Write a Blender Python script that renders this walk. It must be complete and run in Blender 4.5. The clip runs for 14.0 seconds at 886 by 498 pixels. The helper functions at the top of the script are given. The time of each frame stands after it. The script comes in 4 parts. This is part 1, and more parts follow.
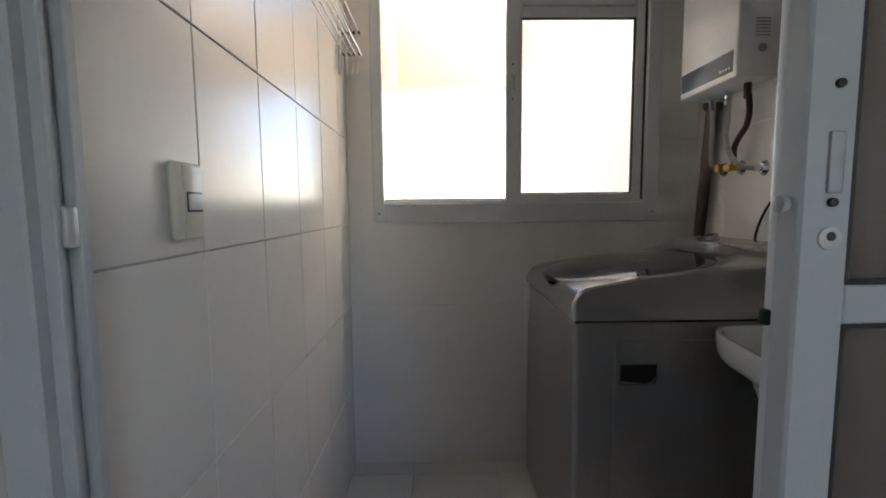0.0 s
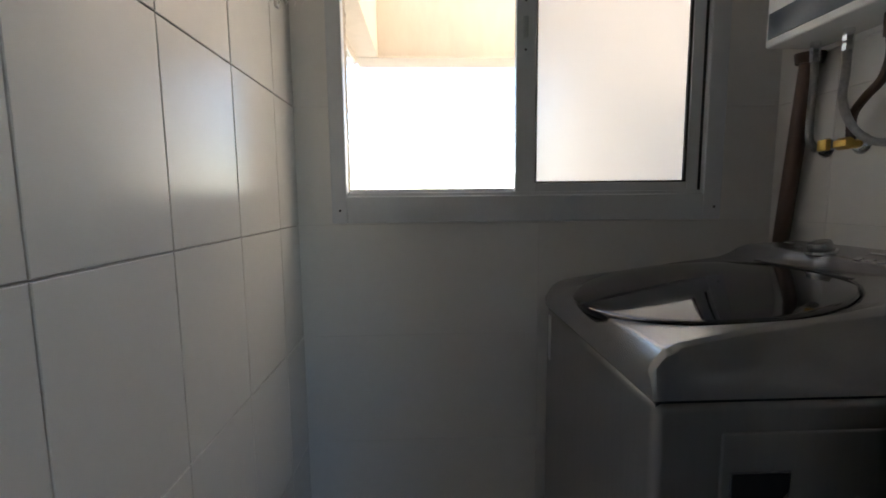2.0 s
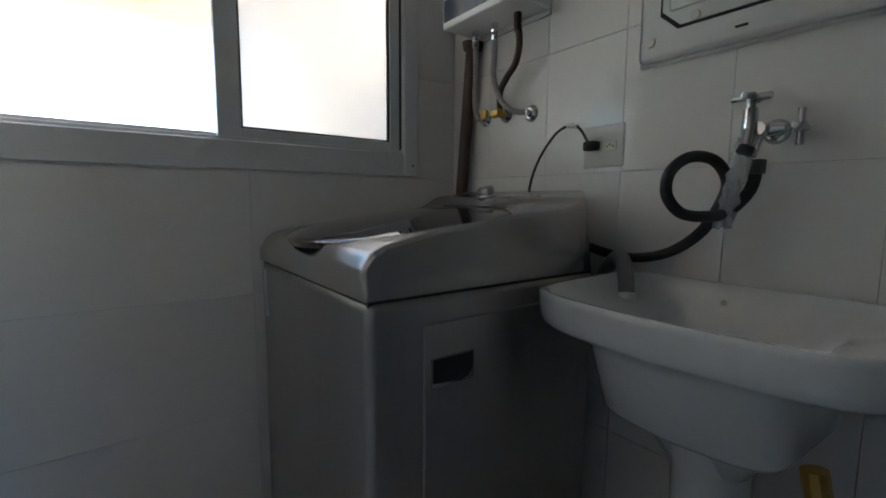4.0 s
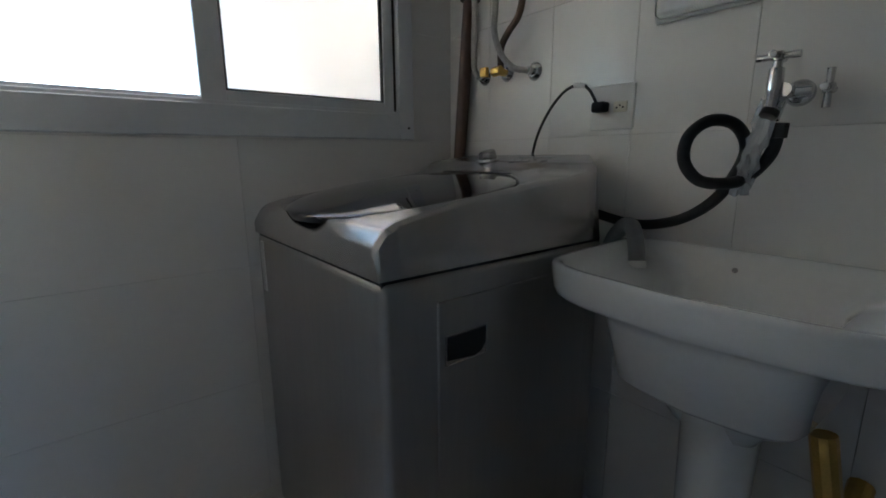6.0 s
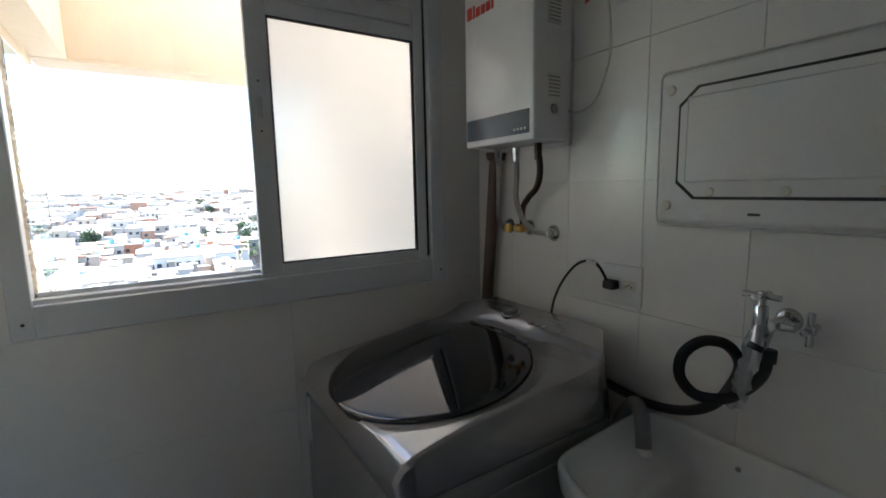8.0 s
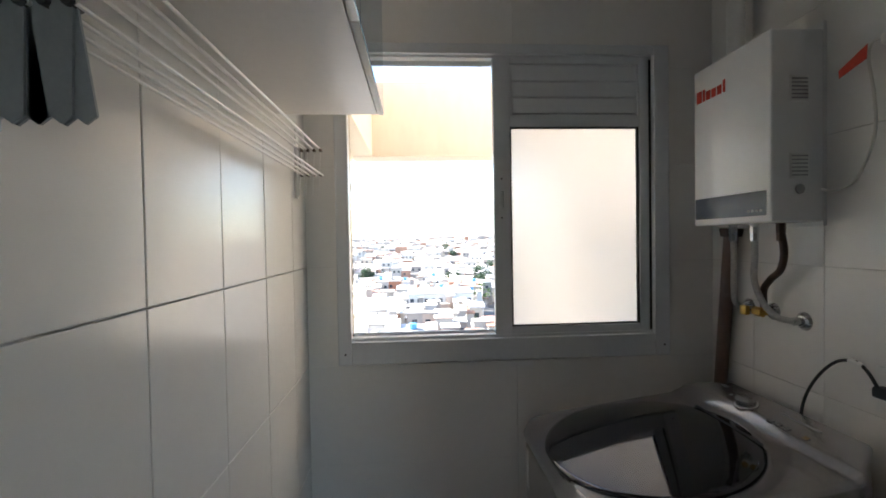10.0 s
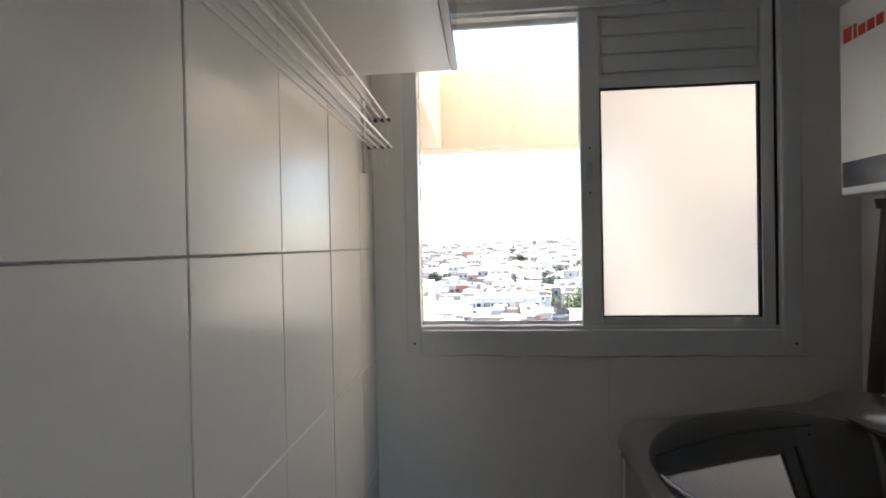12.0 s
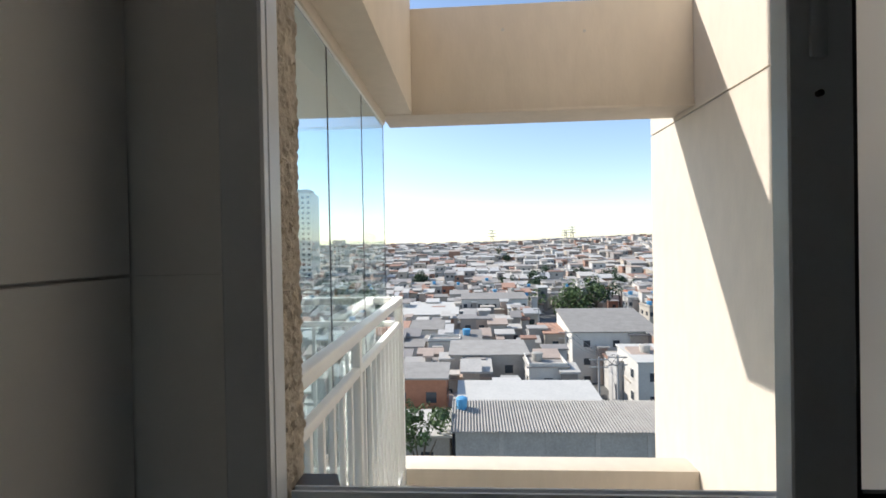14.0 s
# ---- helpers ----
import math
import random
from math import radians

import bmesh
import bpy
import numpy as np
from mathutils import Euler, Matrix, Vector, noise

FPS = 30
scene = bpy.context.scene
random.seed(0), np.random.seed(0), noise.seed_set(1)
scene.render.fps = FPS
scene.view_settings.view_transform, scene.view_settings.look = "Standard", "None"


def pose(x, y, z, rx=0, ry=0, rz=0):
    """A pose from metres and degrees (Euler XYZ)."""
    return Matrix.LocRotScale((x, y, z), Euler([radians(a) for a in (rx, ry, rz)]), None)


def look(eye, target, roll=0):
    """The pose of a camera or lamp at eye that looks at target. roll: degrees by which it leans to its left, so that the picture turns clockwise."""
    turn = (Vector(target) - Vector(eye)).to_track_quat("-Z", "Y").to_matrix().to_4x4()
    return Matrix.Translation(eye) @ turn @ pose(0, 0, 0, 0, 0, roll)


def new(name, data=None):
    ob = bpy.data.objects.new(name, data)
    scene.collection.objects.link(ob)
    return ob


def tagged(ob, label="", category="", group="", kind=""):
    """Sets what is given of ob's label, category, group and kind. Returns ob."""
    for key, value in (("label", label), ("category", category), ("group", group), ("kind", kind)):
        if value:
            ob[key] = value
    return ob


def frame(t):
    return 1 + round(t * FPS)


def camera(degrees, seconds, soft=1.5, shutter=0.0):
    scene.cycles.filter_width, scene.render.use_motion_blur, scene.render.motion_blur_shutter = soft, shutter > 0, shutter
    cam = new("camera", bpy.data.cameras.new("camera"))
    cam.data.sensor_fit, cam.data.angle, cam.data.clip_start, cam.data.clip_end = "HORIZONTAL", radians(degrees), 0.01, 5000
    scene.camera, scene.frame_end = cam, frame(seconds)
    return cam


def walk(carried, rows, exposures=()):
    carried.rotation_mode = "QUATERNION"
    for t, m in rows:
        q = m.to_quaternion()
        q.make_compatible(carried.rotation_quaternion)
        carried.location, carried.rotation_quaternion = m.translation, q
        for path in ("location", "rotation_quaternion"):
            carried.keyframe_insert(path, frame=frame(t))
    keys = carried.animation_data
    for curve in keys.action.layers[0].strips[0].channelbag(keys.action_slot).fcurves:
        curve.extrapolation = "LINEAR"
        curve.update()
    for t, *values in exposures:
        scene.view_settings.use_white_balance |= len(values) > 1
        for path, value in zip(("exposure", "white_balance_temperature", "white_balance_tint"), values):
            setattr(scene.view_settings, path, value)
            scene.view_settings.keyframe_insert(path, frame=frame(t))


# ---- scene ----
cam = camera(90.1, 14.0, soft=1.7)
PATH = [
    (0, (0.407, -2.048, 1.23), (0.43, -0.057, 1.045), -0.5),
    (0.5, (0.384, -1.894, 1.225), (0.41, 0.097, 1.034), -0.5),
    (1, (0.376, -1.739, 1.22), (0.405, 0.251, 1.021), -0.5),
    (1.5, (0.406, -1.592, 1.229), (0.443, 0.397, 1.028), -0.6),
    (2, (0.424, -1.483, 1.241), (0.495, 0.503, 1.015), -0.6),
    (2.5, (0.449, -1.418, 1.219), (0.872, 0.526, 1.009), 0.2),
    (3, (0.497, -1.432, 1.212), (1.299, 0.385, 0.983), 0.7),
    (3.5, (0.489, -1.448, 1.161), (1.56, 0.226, 0.936), 0.7),
    (4, (0.46, -1.469, 1.075), (1.646, 0.126, 0.856), 0.4),
    (6.5, (0.445, -1.395, 1.127), (1.643, 0.143, 0.679), -0.5),
    (7, (0.503, -1.455, 1.296), (1.639, 0.124, 0.831), -0.3),
    (7.5, (0.452, -1.458, 1.406), (1.639, 0.108, 1.034), -0.7),
    (8, (0.46, -1.506, 1.528), (1.523, 0.167, 1.256), -1.2),
    (8.5, (0.414, -1.552, 1.617), (1.31, 0.227, 1.44), -1.5),
    (9, (0.413, -1.618, 1.668), (1.03, 0.281, 1.56), -1.5),
    (11.5, (0.411, -1.737, 1.559), (0.238, 0.255, 1.544), -1.0),
    (12, (0.381, -1.547, 1.548), (0.205, 0.445, 1.531), -1.1),
    (12.5, (0.377, -1.351, 1.543), (0.208, 0.641, 1.523), -1.0),
    (13, (0.411, -1.068, 1.544), (0.253, 0.925, 1.52), -1.0),
    (13.5, (0.414, -0.767, 1.545), (0.271, 1.227, 1.519), -1.1),
    (14, (0.384, -0.482, 1.567), (0.268, 1.515, 1.55), -1.1),
]
EXPOSURES = [(0, 3.35, 6900, 16), (0.5, 3.25, 6900, 16), (1.5, 2.8, 6900, 15), (2.0, 2.75, 6600, 13), (2.5, 2.7, 6400, 12), (3.0, 2.9, 6200, 10), (4.0, 3.08, 6150, 10), (6.5, 3.15, 6150, 10), (7.5, 2.85, 6200, 10), (9.0, 2.8, 6400, 11), (11.5, 3.02, 6600, 14), (12.4, 2.5, 6600, 13), (13.0, 1.85, 6450, 11), (13.5, 1.25, 6400, 10), (14.0, 0.8, 6350, 10)]
walk(cam, [(t, look(eye, aim, roll)) for t, eye, aim, roll in PATH], EXPOSURES)

# ---- sky and sun ----
SUN = Vector((-2.5, 1.0, 2.0)).normalized()
world = bpy.data.worlds.new("world")
scene.world = world
world.use_nodes = True
wn = world.node_tree
sky = wn.nodes.new("ShaderNodeTexSky")
sky.sky_type = "NISHITA"
sky.sun_disc = False
sky.sun_elevation = math.asin(SUN.z)
sky.sun_rotation = math.atan2(SUN.x, SUN.y)
sky.dust_density = 0.7
sky.ozone_density = 0.4
sky.altitude = 700
wn.links.new(sky.outputs[0], wn.nodes["Background"].inputs[0])
wn.nodes["Background"].inputs[1].default_value = 0.13
sun_data = bpy.data.lights.new("sun", "SUN")
sun_data.energy, sun_data.angle, sun_data.color = 3.4, radians(0.6), (1.0, 0.95, 0.88)
sun = new("sun", sun_data)
sun.matrix_world = look(SUN * 60, (0, 0, 0))


# ---- materials ----
def mat(name, color, rough=0.5, metal=0.0, vary=0.08, scale=6.0, bump=0.0, bump_scale=40.0, rand=0.0, island=0.0, coat=0.0, stretch=(1, 1, 1), spec=0.5):
    """A surface with mottling at two scales, an even finer relief, and a shift of tone from piece to piece."""
    m = bpy.data.materials.new(name)
    m.use_nodes = True
    nt = m.node_tree
    b = nt.nodes["Principled BSDF"]
    b.inputs["Roughness"].default_value = rough
    b.inputs["Metallic"].default_value = metal
    b.inputs["Coat Weight"].default_value = coat
    b.inputs["Specular IOR Level"].default_value = spec
    tc = nt.nodes.new("ShaderNodeTexCoord")
    mp = nt.nodes.new("ShaderNodeMapping")
    mp.inputs["Scale"].default_value = stretch
    nt.links.new(tc.outputs["Object"], mp.inputs[0])
    n1 = nt.nodes.new("ShaderNodeTexNoise")
    n1.inputs["Scale"].default_value, n1.inputs["Detail"].default_value = scale, 6
    n2 = nt.nodes.new("ShaderNodeTexNoise")
    n2.inputs["Scale"].default_value, n2.inputs["Detail"].default_value = scale * 9, 4
    for n in (n1, n2):
        nt.links.new(mp.outputs[0], n.inputs["Vector"])
    mix = nt.nodes.new("ShaderNodeMath")
    mix.operation = "ADD"
    nt.links.new(n1.outputs[0], mix.inputs[0])
    nt.links.new(n2.outputs[0], mix.inputs[1])
    rng = nt.nodes.new("ShaderNodeMapRange")
    rng.inputs["From Min"].default_value, rng.inputs["From Max"].default_value = 0.6, 1.4
    rng.inputs["To Min"].default_value, rng.inputs["To Max"].default_value = 1 - vary, 1 + vary
    nt.links.new(mix.outputs[0], rng.inputs["Value"])
    value = rng.outputs[0]
    if rand or island:
        src = nt.nodes.new("ShaderNodeObjectInfo" if rand else "ShaderNodeNewGeometry")
        r2 = nt.nodes.new("ShaderNodeMapRange")
        r2.inputs["To Min"].default_value, r2.inputs["To Max"].default_value = 1 - (rand or island), 1 + (rand or island)
        nt.links.new(src.outputs["Random" if rand else "Random Per Island"], r2.inputs["Value"])
        mul = nt.nodes.new("ShaderNodeMath")
        mul.operation = "MULTIPLY"
        nt.links.new(value, mul.inputs[0])
        nt.links.new(r2.outputs[0], mul.inputs[1])
        value = mul.outputs[0]
    sc = nt.nodes.new("ShaderNodeVectorMath")
    sc.operation = "SCALE"
    sc.inputs[0].default_value = color
    nt.links.new(value, sc.inputs["Scale"])
    nt.links.new(sc.outputs[0], b.inputs["Base Color"])
    if bump:
        n3 = nt.nodes.new("ShaderNodeTexNoise")
        n3.inputs["Scale"].default_value, n3.inputs["Detail"].default_value = bump_scale, 5
        nt.links.new(mp.outputs[0], n3.inputs["Vector"])
        bp = nt.nodes.new("ShaderNodeBump")
        bp.inputs["Strength"].default_value, bp.inputs["Distance"].default_value = bump, 0.01
        nt.links.new(n3.outputs[0], bp.inputs["Height"])
        nt.links.new(bp.outputs[0], b.inputs["Normal"])
    return m


def palette(name, colors, rough=0.8):
    """One material whose tone is picked from a list for each loose piece of a mesh."""
    m = mat(name, (1, 1, 1), rough, vary=0.15, scale=0.4)
    nt = m.node_tree
    b = nt.nodes["Principled BSDF"]
    old = b.inputs["Base Color"].links[0].from_node
    geo = nt.nodes.new("ShaderNodeNewGeometry")
    ramp = nt.nodes.new("ShaderNodeValToRGB")
    ramp.color_ramp.interpolation = "CONSTANT"
    el = ramp.color_ramp.elements
    while len(el) < len(colors):
        el.new(0.5)
    for i, c in enumerate(colors):
        el[i].position = i / len(colors)
        el[i].color = (*c, 1)
    nt.links.new(geo.outputs["Random Per Island"], ramp.inputs[0])
    nt.links.new(ramp.outputs[0], old.inputs[0])
    return m


def glass(name, rough=0.0, tint=(1, 1, 1), ior=1.45):
    m = bpy.data.materials.new(name)
    m.use_nodes = True
    b = m.node_tree.nodes["Principled BSDF"]
    b.inputs["Base Color"].default_value = (*tint, 1)
    b.inputs["Transmission Weight"].default_value = 1
    b.inputs["Roughness"].default_value, b.inputs["IOR"].default_value = rough, ior
    return m


def frosted(name):
    m = bpy.data.materials.new(name)
    m.use_nodes = True
    nt = m.node_tree
    b = nt.nodes["Principled BSDF"]
    b.inputs["Base Color"].default_value = (0.62, 0.605, 0.585, 1)
    b.inputs["Transmission Weight"].default_value = 1
    b.inputs["Roughness"].default_value, b.inputs["IOR"].default_value = 0.55, 1.2
    tr = nt.nodes.new("ShaderNodeBsdfTranslucent")
    tr.inputs[0].default_value = (0.62, 0.605, 0.585, 1)
    mx = nt.nodes.new("ShaderNodeMixShader")
    mx.inputs[0].default_value = 0.55
    nt.links.new(b.outputs[0], mx.inputs[1])
    nt.links.new(tr.outputs[0], mx.inputs[2])
    nt.links.new(mx.outputs[0], nt.nodes["Material Output"].inputs[0])
    return m


TILE_WALL = mat("glazed_tile", (0.80, 0.785, 0.755), 0.24, vary=0.02, scale=3, bump=0.05, bump_scale=5, rand=0.01)
TILE_FLOOR = mat("floor_tile", (0.72, 0.70, 0.66), 0.3, vary=0.04, scale=8, bump=0.03, bump_scale=30, rand=0.03)
GROUT_PALE = mat("pale_grout", (0.76, 0.745, 0.72), 0.9, vary=0.05, scale=20)
GROUT = mat("grout", (0.52, 0.505, 0.48), 0.9, vary=0.15, scale=20, bump=0.2, bump_scale=200)
PLASTER = mat("ceiling_paint", (0.78, 0.77, 0.75), 0.85, vary=0.04, scale=3, bump=0.05, bump_scale=120)
CREAM = mat("cream_paint", (0.74, 0.66, 0.54), 0.85, vary=0.04, scale=3, bump=0.05, bump_scale=120)
STUCCO = mat("beige_paint", (0.62, 0.545, 0.45), 0.85, vary=0.07, scale=1.5, bump=0.12, bump_scale=60, stretch=(1, 1, 0.35))
STUCCO_ROUGH = mat("rough_stucco", (0.50, 0.43, 0.34), 0.95, vary=0.25, scale=14, bump=1.0, bump_scale=55)
ALU = mat("white_aluminium", (0.66, 0.68, 0.70), 0.35, vary=0.03, scale=5, bump=0.02, bump_scale=150)
ALU_DOOR = mat("grey_aluminium", (0.52, 0.55, 0.57), 0.38, vary=0.04, scale=5, bump=0.02, bump_scale=150)
RUBBER = mat("black_rubber", (0.02, 0.02, 0.022), 0.55, vary=0.2, scale=30)
FROST = frosted("frosted_glass")
CLEAR = glass("clear_glass", 0.0, (0.86, 0.95, 0.94))
STEEL = mat("brushed_steel_paint", (0.40, 0.385, 0.365), 0.30, 0.92, vary=0.06, scale=8, bump=0.03, bump_scale=200, stretch=(1, 1, 0.1))
STEEL_TOP = mat("silver_plastic", (0.42, 0.41, 0.405), 0.27, 0.88, vary=0.05, scale=6, bump=0.02, bump_scale=300)
LID = mat("smoked_glass", (0.014, 0.014, 0.017), 0.07, vary=0.1, scale=3, coat=0.4)
DARK = mat("dark_plastic", (0.02, 0.02, 0.023), 0.4, vary=0.15, scale=20)
CHROME = mat("chrome", (0.60, 0.60, 0.61), 0.14, 1.0, vary=0.05, scale=30)
WORN_CHROME = mat("braided_steel", (0.42, 0.41, 0.40), 0.35, 1.0, vary=0.3, scale=90, bump=0.6, bump_scale=500)
BRASS = mat("brass", (0.60, 0.38, 0.10), 0.35, 0.9, vary=0.15, scale=30)
COPPER = mat("dark_copper", (0.075, 0.045, 0.032), 0.45, 0.4, vary=0.25, scale=25)
BROWN = mat("brown_pipe", (0.10, 0.055, 0.04), 0.4, vary=0.2, scale=15, stretch=(1, 1, 0.2))
ENAMEL = mat("white_enamel", (0.80, 0.80, 0.79), 0.25, vary=0.02, scale=4, coat=0.3)
PORCELAIN = mat("white_porcelain", (0.78, 0.79, 0.78), 0.12, vary=0.03, scale=6, coat=0.5)
PLASTIC = mat("white_plastic", (0.72, 0.72, 0.70), 0.4, vary=0.03, scale=8, bump=0.02, bump_scale=200)
PLASTIC_OLD = mat("cream_plastic", (0.70, 0.67, 0.58), 0.4, vary=0.04, scale=12)
SCREEN = mat("grey_display", (0.11, 0.125, 0.15), 0.22, vary=0.1, scale=20)
RED = mat("red_print", (0.55, 0.045, 0.025), 0.5, vary=0.1, scale=30)
GREY_MARK = mat("grey_print", (0.30, 0.30, 0.30), 0.5, vary=0.1, scale=40)
GREY_HOSE = mat("grey_hose", (0.25, 0.255, 0.26), 0.5, vary=0.1, scale=30, bump=0.2, bump_scale=150)
CABLE = mat("white_cable", (0.62, 0.60, 0.55), 0.5, vary=0.06, scale=40)
LAMINATE = mat("white_laminate", (0.76, 0.74, 0.71), 0.4, vary=0.03, scale=5, bump=0.02, bump_scale=80)
GLOSS_BLUE = mat("blue_edge", (0.20, 0.34, 0.45), 0.12, 0.6, vary=0.05, scale=10)
# slats of the near bracket, their shade put into a grey base colour
RACK_SHADED = mat("shaded_rack_slat", (0.34, 0.37, 0.39), 0.45, 0.3, vary=0.08, scale=20)
ROD = mat("white_rod", (0.74, 0.73, 0.71), 0.3, 0.2, vary=0.05, scale=30)
RAIL = mat("white_rail", (0.78, 0.77, 0.74), 0.4, vary=0.04, scale=8)
FILM = mat("plastic_film", (0.75, 0.78, 0.82), 0.15, vary=0.05, scale=20)
clear = FILM.node_tree.nodes.new("ShaderNodeBsdfTransparent")
thin = FILM.node_tree.nodes.new("ShaderNodeMixShader")
thin.inputs[0].default_value = 0.38
FILM.node_tree.links.new(clear.outputs[0], thin.inputs[1])
FILM.node_tree.links.new(FILM.node_tree.nodes["Principled BSDF"].outputs[0], thin.inputs[2])
FILM.node_tree.links.new(thin.outputs[0], FILM.node_tree.nodes["Material Output"].inputs[0])
GRANITE = mat("dark_granite", (0.06, 0.05, 0.045), 0.4, vary=0.3, scale=60)


# ---- mesh helpers ----
def thing(name, at, label, category, group="", kind=""):
    ob = new(name)
    ob.empty_display_size = 0.05
    ob.location = at
    return tagged(ob, label, category, group, kind)


def origin(ob):
    v = Vector()
    while ob:
        v += ob.location
        ob = ob.parent
    return v


def part(name, bm, material, parent=None, label="", smooth=True):
    """Links a bmesh, given in world coordinates, as one mesh object under a thing or a part."""
    o = origin(parent)
    for v in bm.verts:
        v.co -= o
    bmesh.ops.recalc_face_normals(bm, faces=bm.faces)
    me = bpy.data.meshes.new(name)
    bm.to_mesh(me)
    bm.free()
    if smooth:
        for p in me.polygons:
            p.use_smooth = True
        me.set_sharp_from_angle(angle=radians(32))
    me.materials.append(material)
    ob = new(name, me)
    ob.parent = parent
    return tagged(ob, label)


def bx(a, b, bevel=0.0, seg=2, bm=None):
    bm = bm or bmesh.new()
    made = bmesh.ops.create_cube(bm, size=1)["verts"]
    for v in made:
        v.co = [a[i] + (v.co[i] + 0.5) * (b[i] - a[i]) for i in range(3)]
    if bevel:
        edges = list({e for v in made for e in v.link_edges})
        bmesh.ops.bevel(bm, geom=edges, offset=bevel, segments=seg, affect="EDGES", profile=0.5)
    return bm


def rod(a, b, r, r2=None, seg=14, bm=None, bevel=0.0):
    bm = bm or bmesh.new()
    a, b = Vector(a), Vector(b)
    m = Matrix.Translation((a + b) / 2) @ (b - a).to_track_quat("Z", "Y").to_matrix().to_4x4()
    made = bmesh.ops.create_cone(bm, cap_ends=True, segments=seg, radius1=r, radius2=r if r2 is None else r2, depth=(b - a).length, matrix=m)["verts"]
    if bevel:
        caps = [e for e in {e for v in made for e in v.link_edges} if any(len(f.verts) > 4 for f in e.link_faces)]
        bmesh.ops.bevel(bm, geom=caps, offset=bevel, segments=2, affect="EDGES", profile=0.5)
    return bm


def spline(points, n=10):
    pts = [Vector(p) for p in points]
    pts = [2 * pts[0] - pts[1]] + pts + [2 * pts[-1] - pts[-2]]
    out = []
    for i in range(1, len(pts) - 2):
        p0, p1, p2, p3 = pts[i - 1:i + 3]
        for k in range(n):
            t = k / n
            out.append(0.5 * (2 * p1 + (p2 - p0) * t + (2 * p0 - 5 * p1 + 4 * p2 - p3) * t * t + (3 * p1 - p0 - 3 * p2 + p3) * t ** 3))
    return out + [pts[-2]]


def tube(points, r, seg=10, n=10, ripple=0.0, bm=None):
    """A round hose along a smooth line."""
    bm = bm or bmesh.new()
    line = spline(points, n)
    up = Vector((0.31, 0.77, 0.55))
    rings = []
    for i, p in enumerate(line):
        d = (line[min(i + 1, len(line) - 1)] - line[max(i - 1, 0)]).normalized()
        s = (up - d * up.dot(d)).normalized()
        up = s
        q = d.cross(s)
        rr = r * (1 + ripple * (i % 2))
        rings.append([bm.verts.new(p + (s * math.cos(a) + q * math.sin(a)) * rr) for a in [2 * math.pi * k / seg for k in range(seg)]])
    loft(bm, rings)
    return bm


def loft(bm, rings, caps=True):
    n = len(rings[0])
    for a, b in zip(rings, rings[1:]):
        for k in range(n):
            bm.faces.new((a[k], a[(k + 1) % n], b[(k + 1) % n], b[k]))
    if caps:
        bm.faces.new(rings[0][::-1])
        bm.faces.new(rings[-1])
    return bm


def ring(bm, pts):
    return [bm.verts.new(p) for p in pts]


def flat(bm, pts, d):
    """A plate: a polygon pushed along d."""
    d = Vector(d)
    return loft(bm, [ring(bm, [Vector(p) for p in pts]), ring(bm, [Vector(p) + d for p in pts])])


def words(text, size, m, material, parent, name="lettering"):
    cu = bpy.data.curves.new(name, "FONT")
    cu.body, cu.size, cu.extrude = text, size, 0.0006
    tmp = bpy.data.objects.new(name, cu)
    scene.collection.objects.link(tmp)
    me = bpy.data.meshes.new_from_object(tmp.evaluated_get(bpy.context.evaluated_depsgraph_get()))
    bpy.data.objects.remove(tmp)
    bm = bmesh.new()
    bm.from_mesh(me)
    bm.transform(m)
    return part(name, bm, material, parent, smooth=False)


def smooth_step(a, b, x):
    t = min(1, max(0, (x - a) / (b - a)))
    return t * t * (3 - 2 * t)


# ---- room ----
W, DOOR, CEIL = 1.605, -1.60, 2.6
S = "structure"
floor = tagged(part("floor", bx((-0.14, -4.4, -0.12), (2.9, 0.0, -0.008)), GROUT), "pale grout bed under the floor tiles", "floor", kind=S)
ceiling = tagged(part("ceiling", bx((-0.14, -4.4, CEIL), (2.9, 0.008, 2.75)), PLASTER), "plain white painted ceiling", "ceiling", kind=S)
wall_west = tagged(part("wall_west", bx((-0.14, -4.4, -0.12), (-0.008, 0.0, CEIL)), GROUT), "wall of white glazed tiles beside the drying rack", "wall", kind=S)
wall_east = tagged(part("wall_east", bx((W + 0.008, DOOR, -0.12), (W + 0.15, 0.0, CEIL)), GROUT_PALE), "wall of white glazed tiles behind the washing machine", "wall", kind=S)
WX0, WX1, WZ0, WZ1 = 0.150, 1.372, 1.245, 2.352
bm = bmesh.new()
for a, b in (((-0.14, 0.008, -0.12), (W + 0.15, 0.08, WZ0)), ((-0.14, 0.008, WZ1), (W + 0.15, 0.08, 2.75)), ((-0.14, 0.008, WZ0), (WX0, 0.08, WZ1)), ((WX1, 0.008, WZ0), (W + 0.15, 0.08, WZ1))):
    bx(a, b, bm=bm)
wall_north = tagged(part("wall_north", bm, GROUT_PALE), "tiled wall with the window opening", "wall", kind=S)
KX0, KX1 = 1.2, 2.1
bm = bmesh.new()
for a, b in (((-0.14, -4.55, -0.12), (2.9, -4.4, 0.9)), ((-0.14, -4.55, 2.2), (2.9, -4.4, CEIL)), ((-0.14, -4.55, 0.9), (KX0, -4.4, 2.2)), ((KX1, -4.55, 0.9), (2.9, -4.4, 2.2))):
    bx(a, b, bm=bm)
wall_kitchen_south = tagged(part("wall_south", bm, CREAM), "plain painted kitchen wall with a window opening", "wall", kind=S)
wall_kitchen_east = tagged(part("wall_kitchen", bx((2.75, -4.4, -0.12), (2.9, DOOR, CEIL)), CREAM), "plain painted kitchen wall", "wall", kind=S)
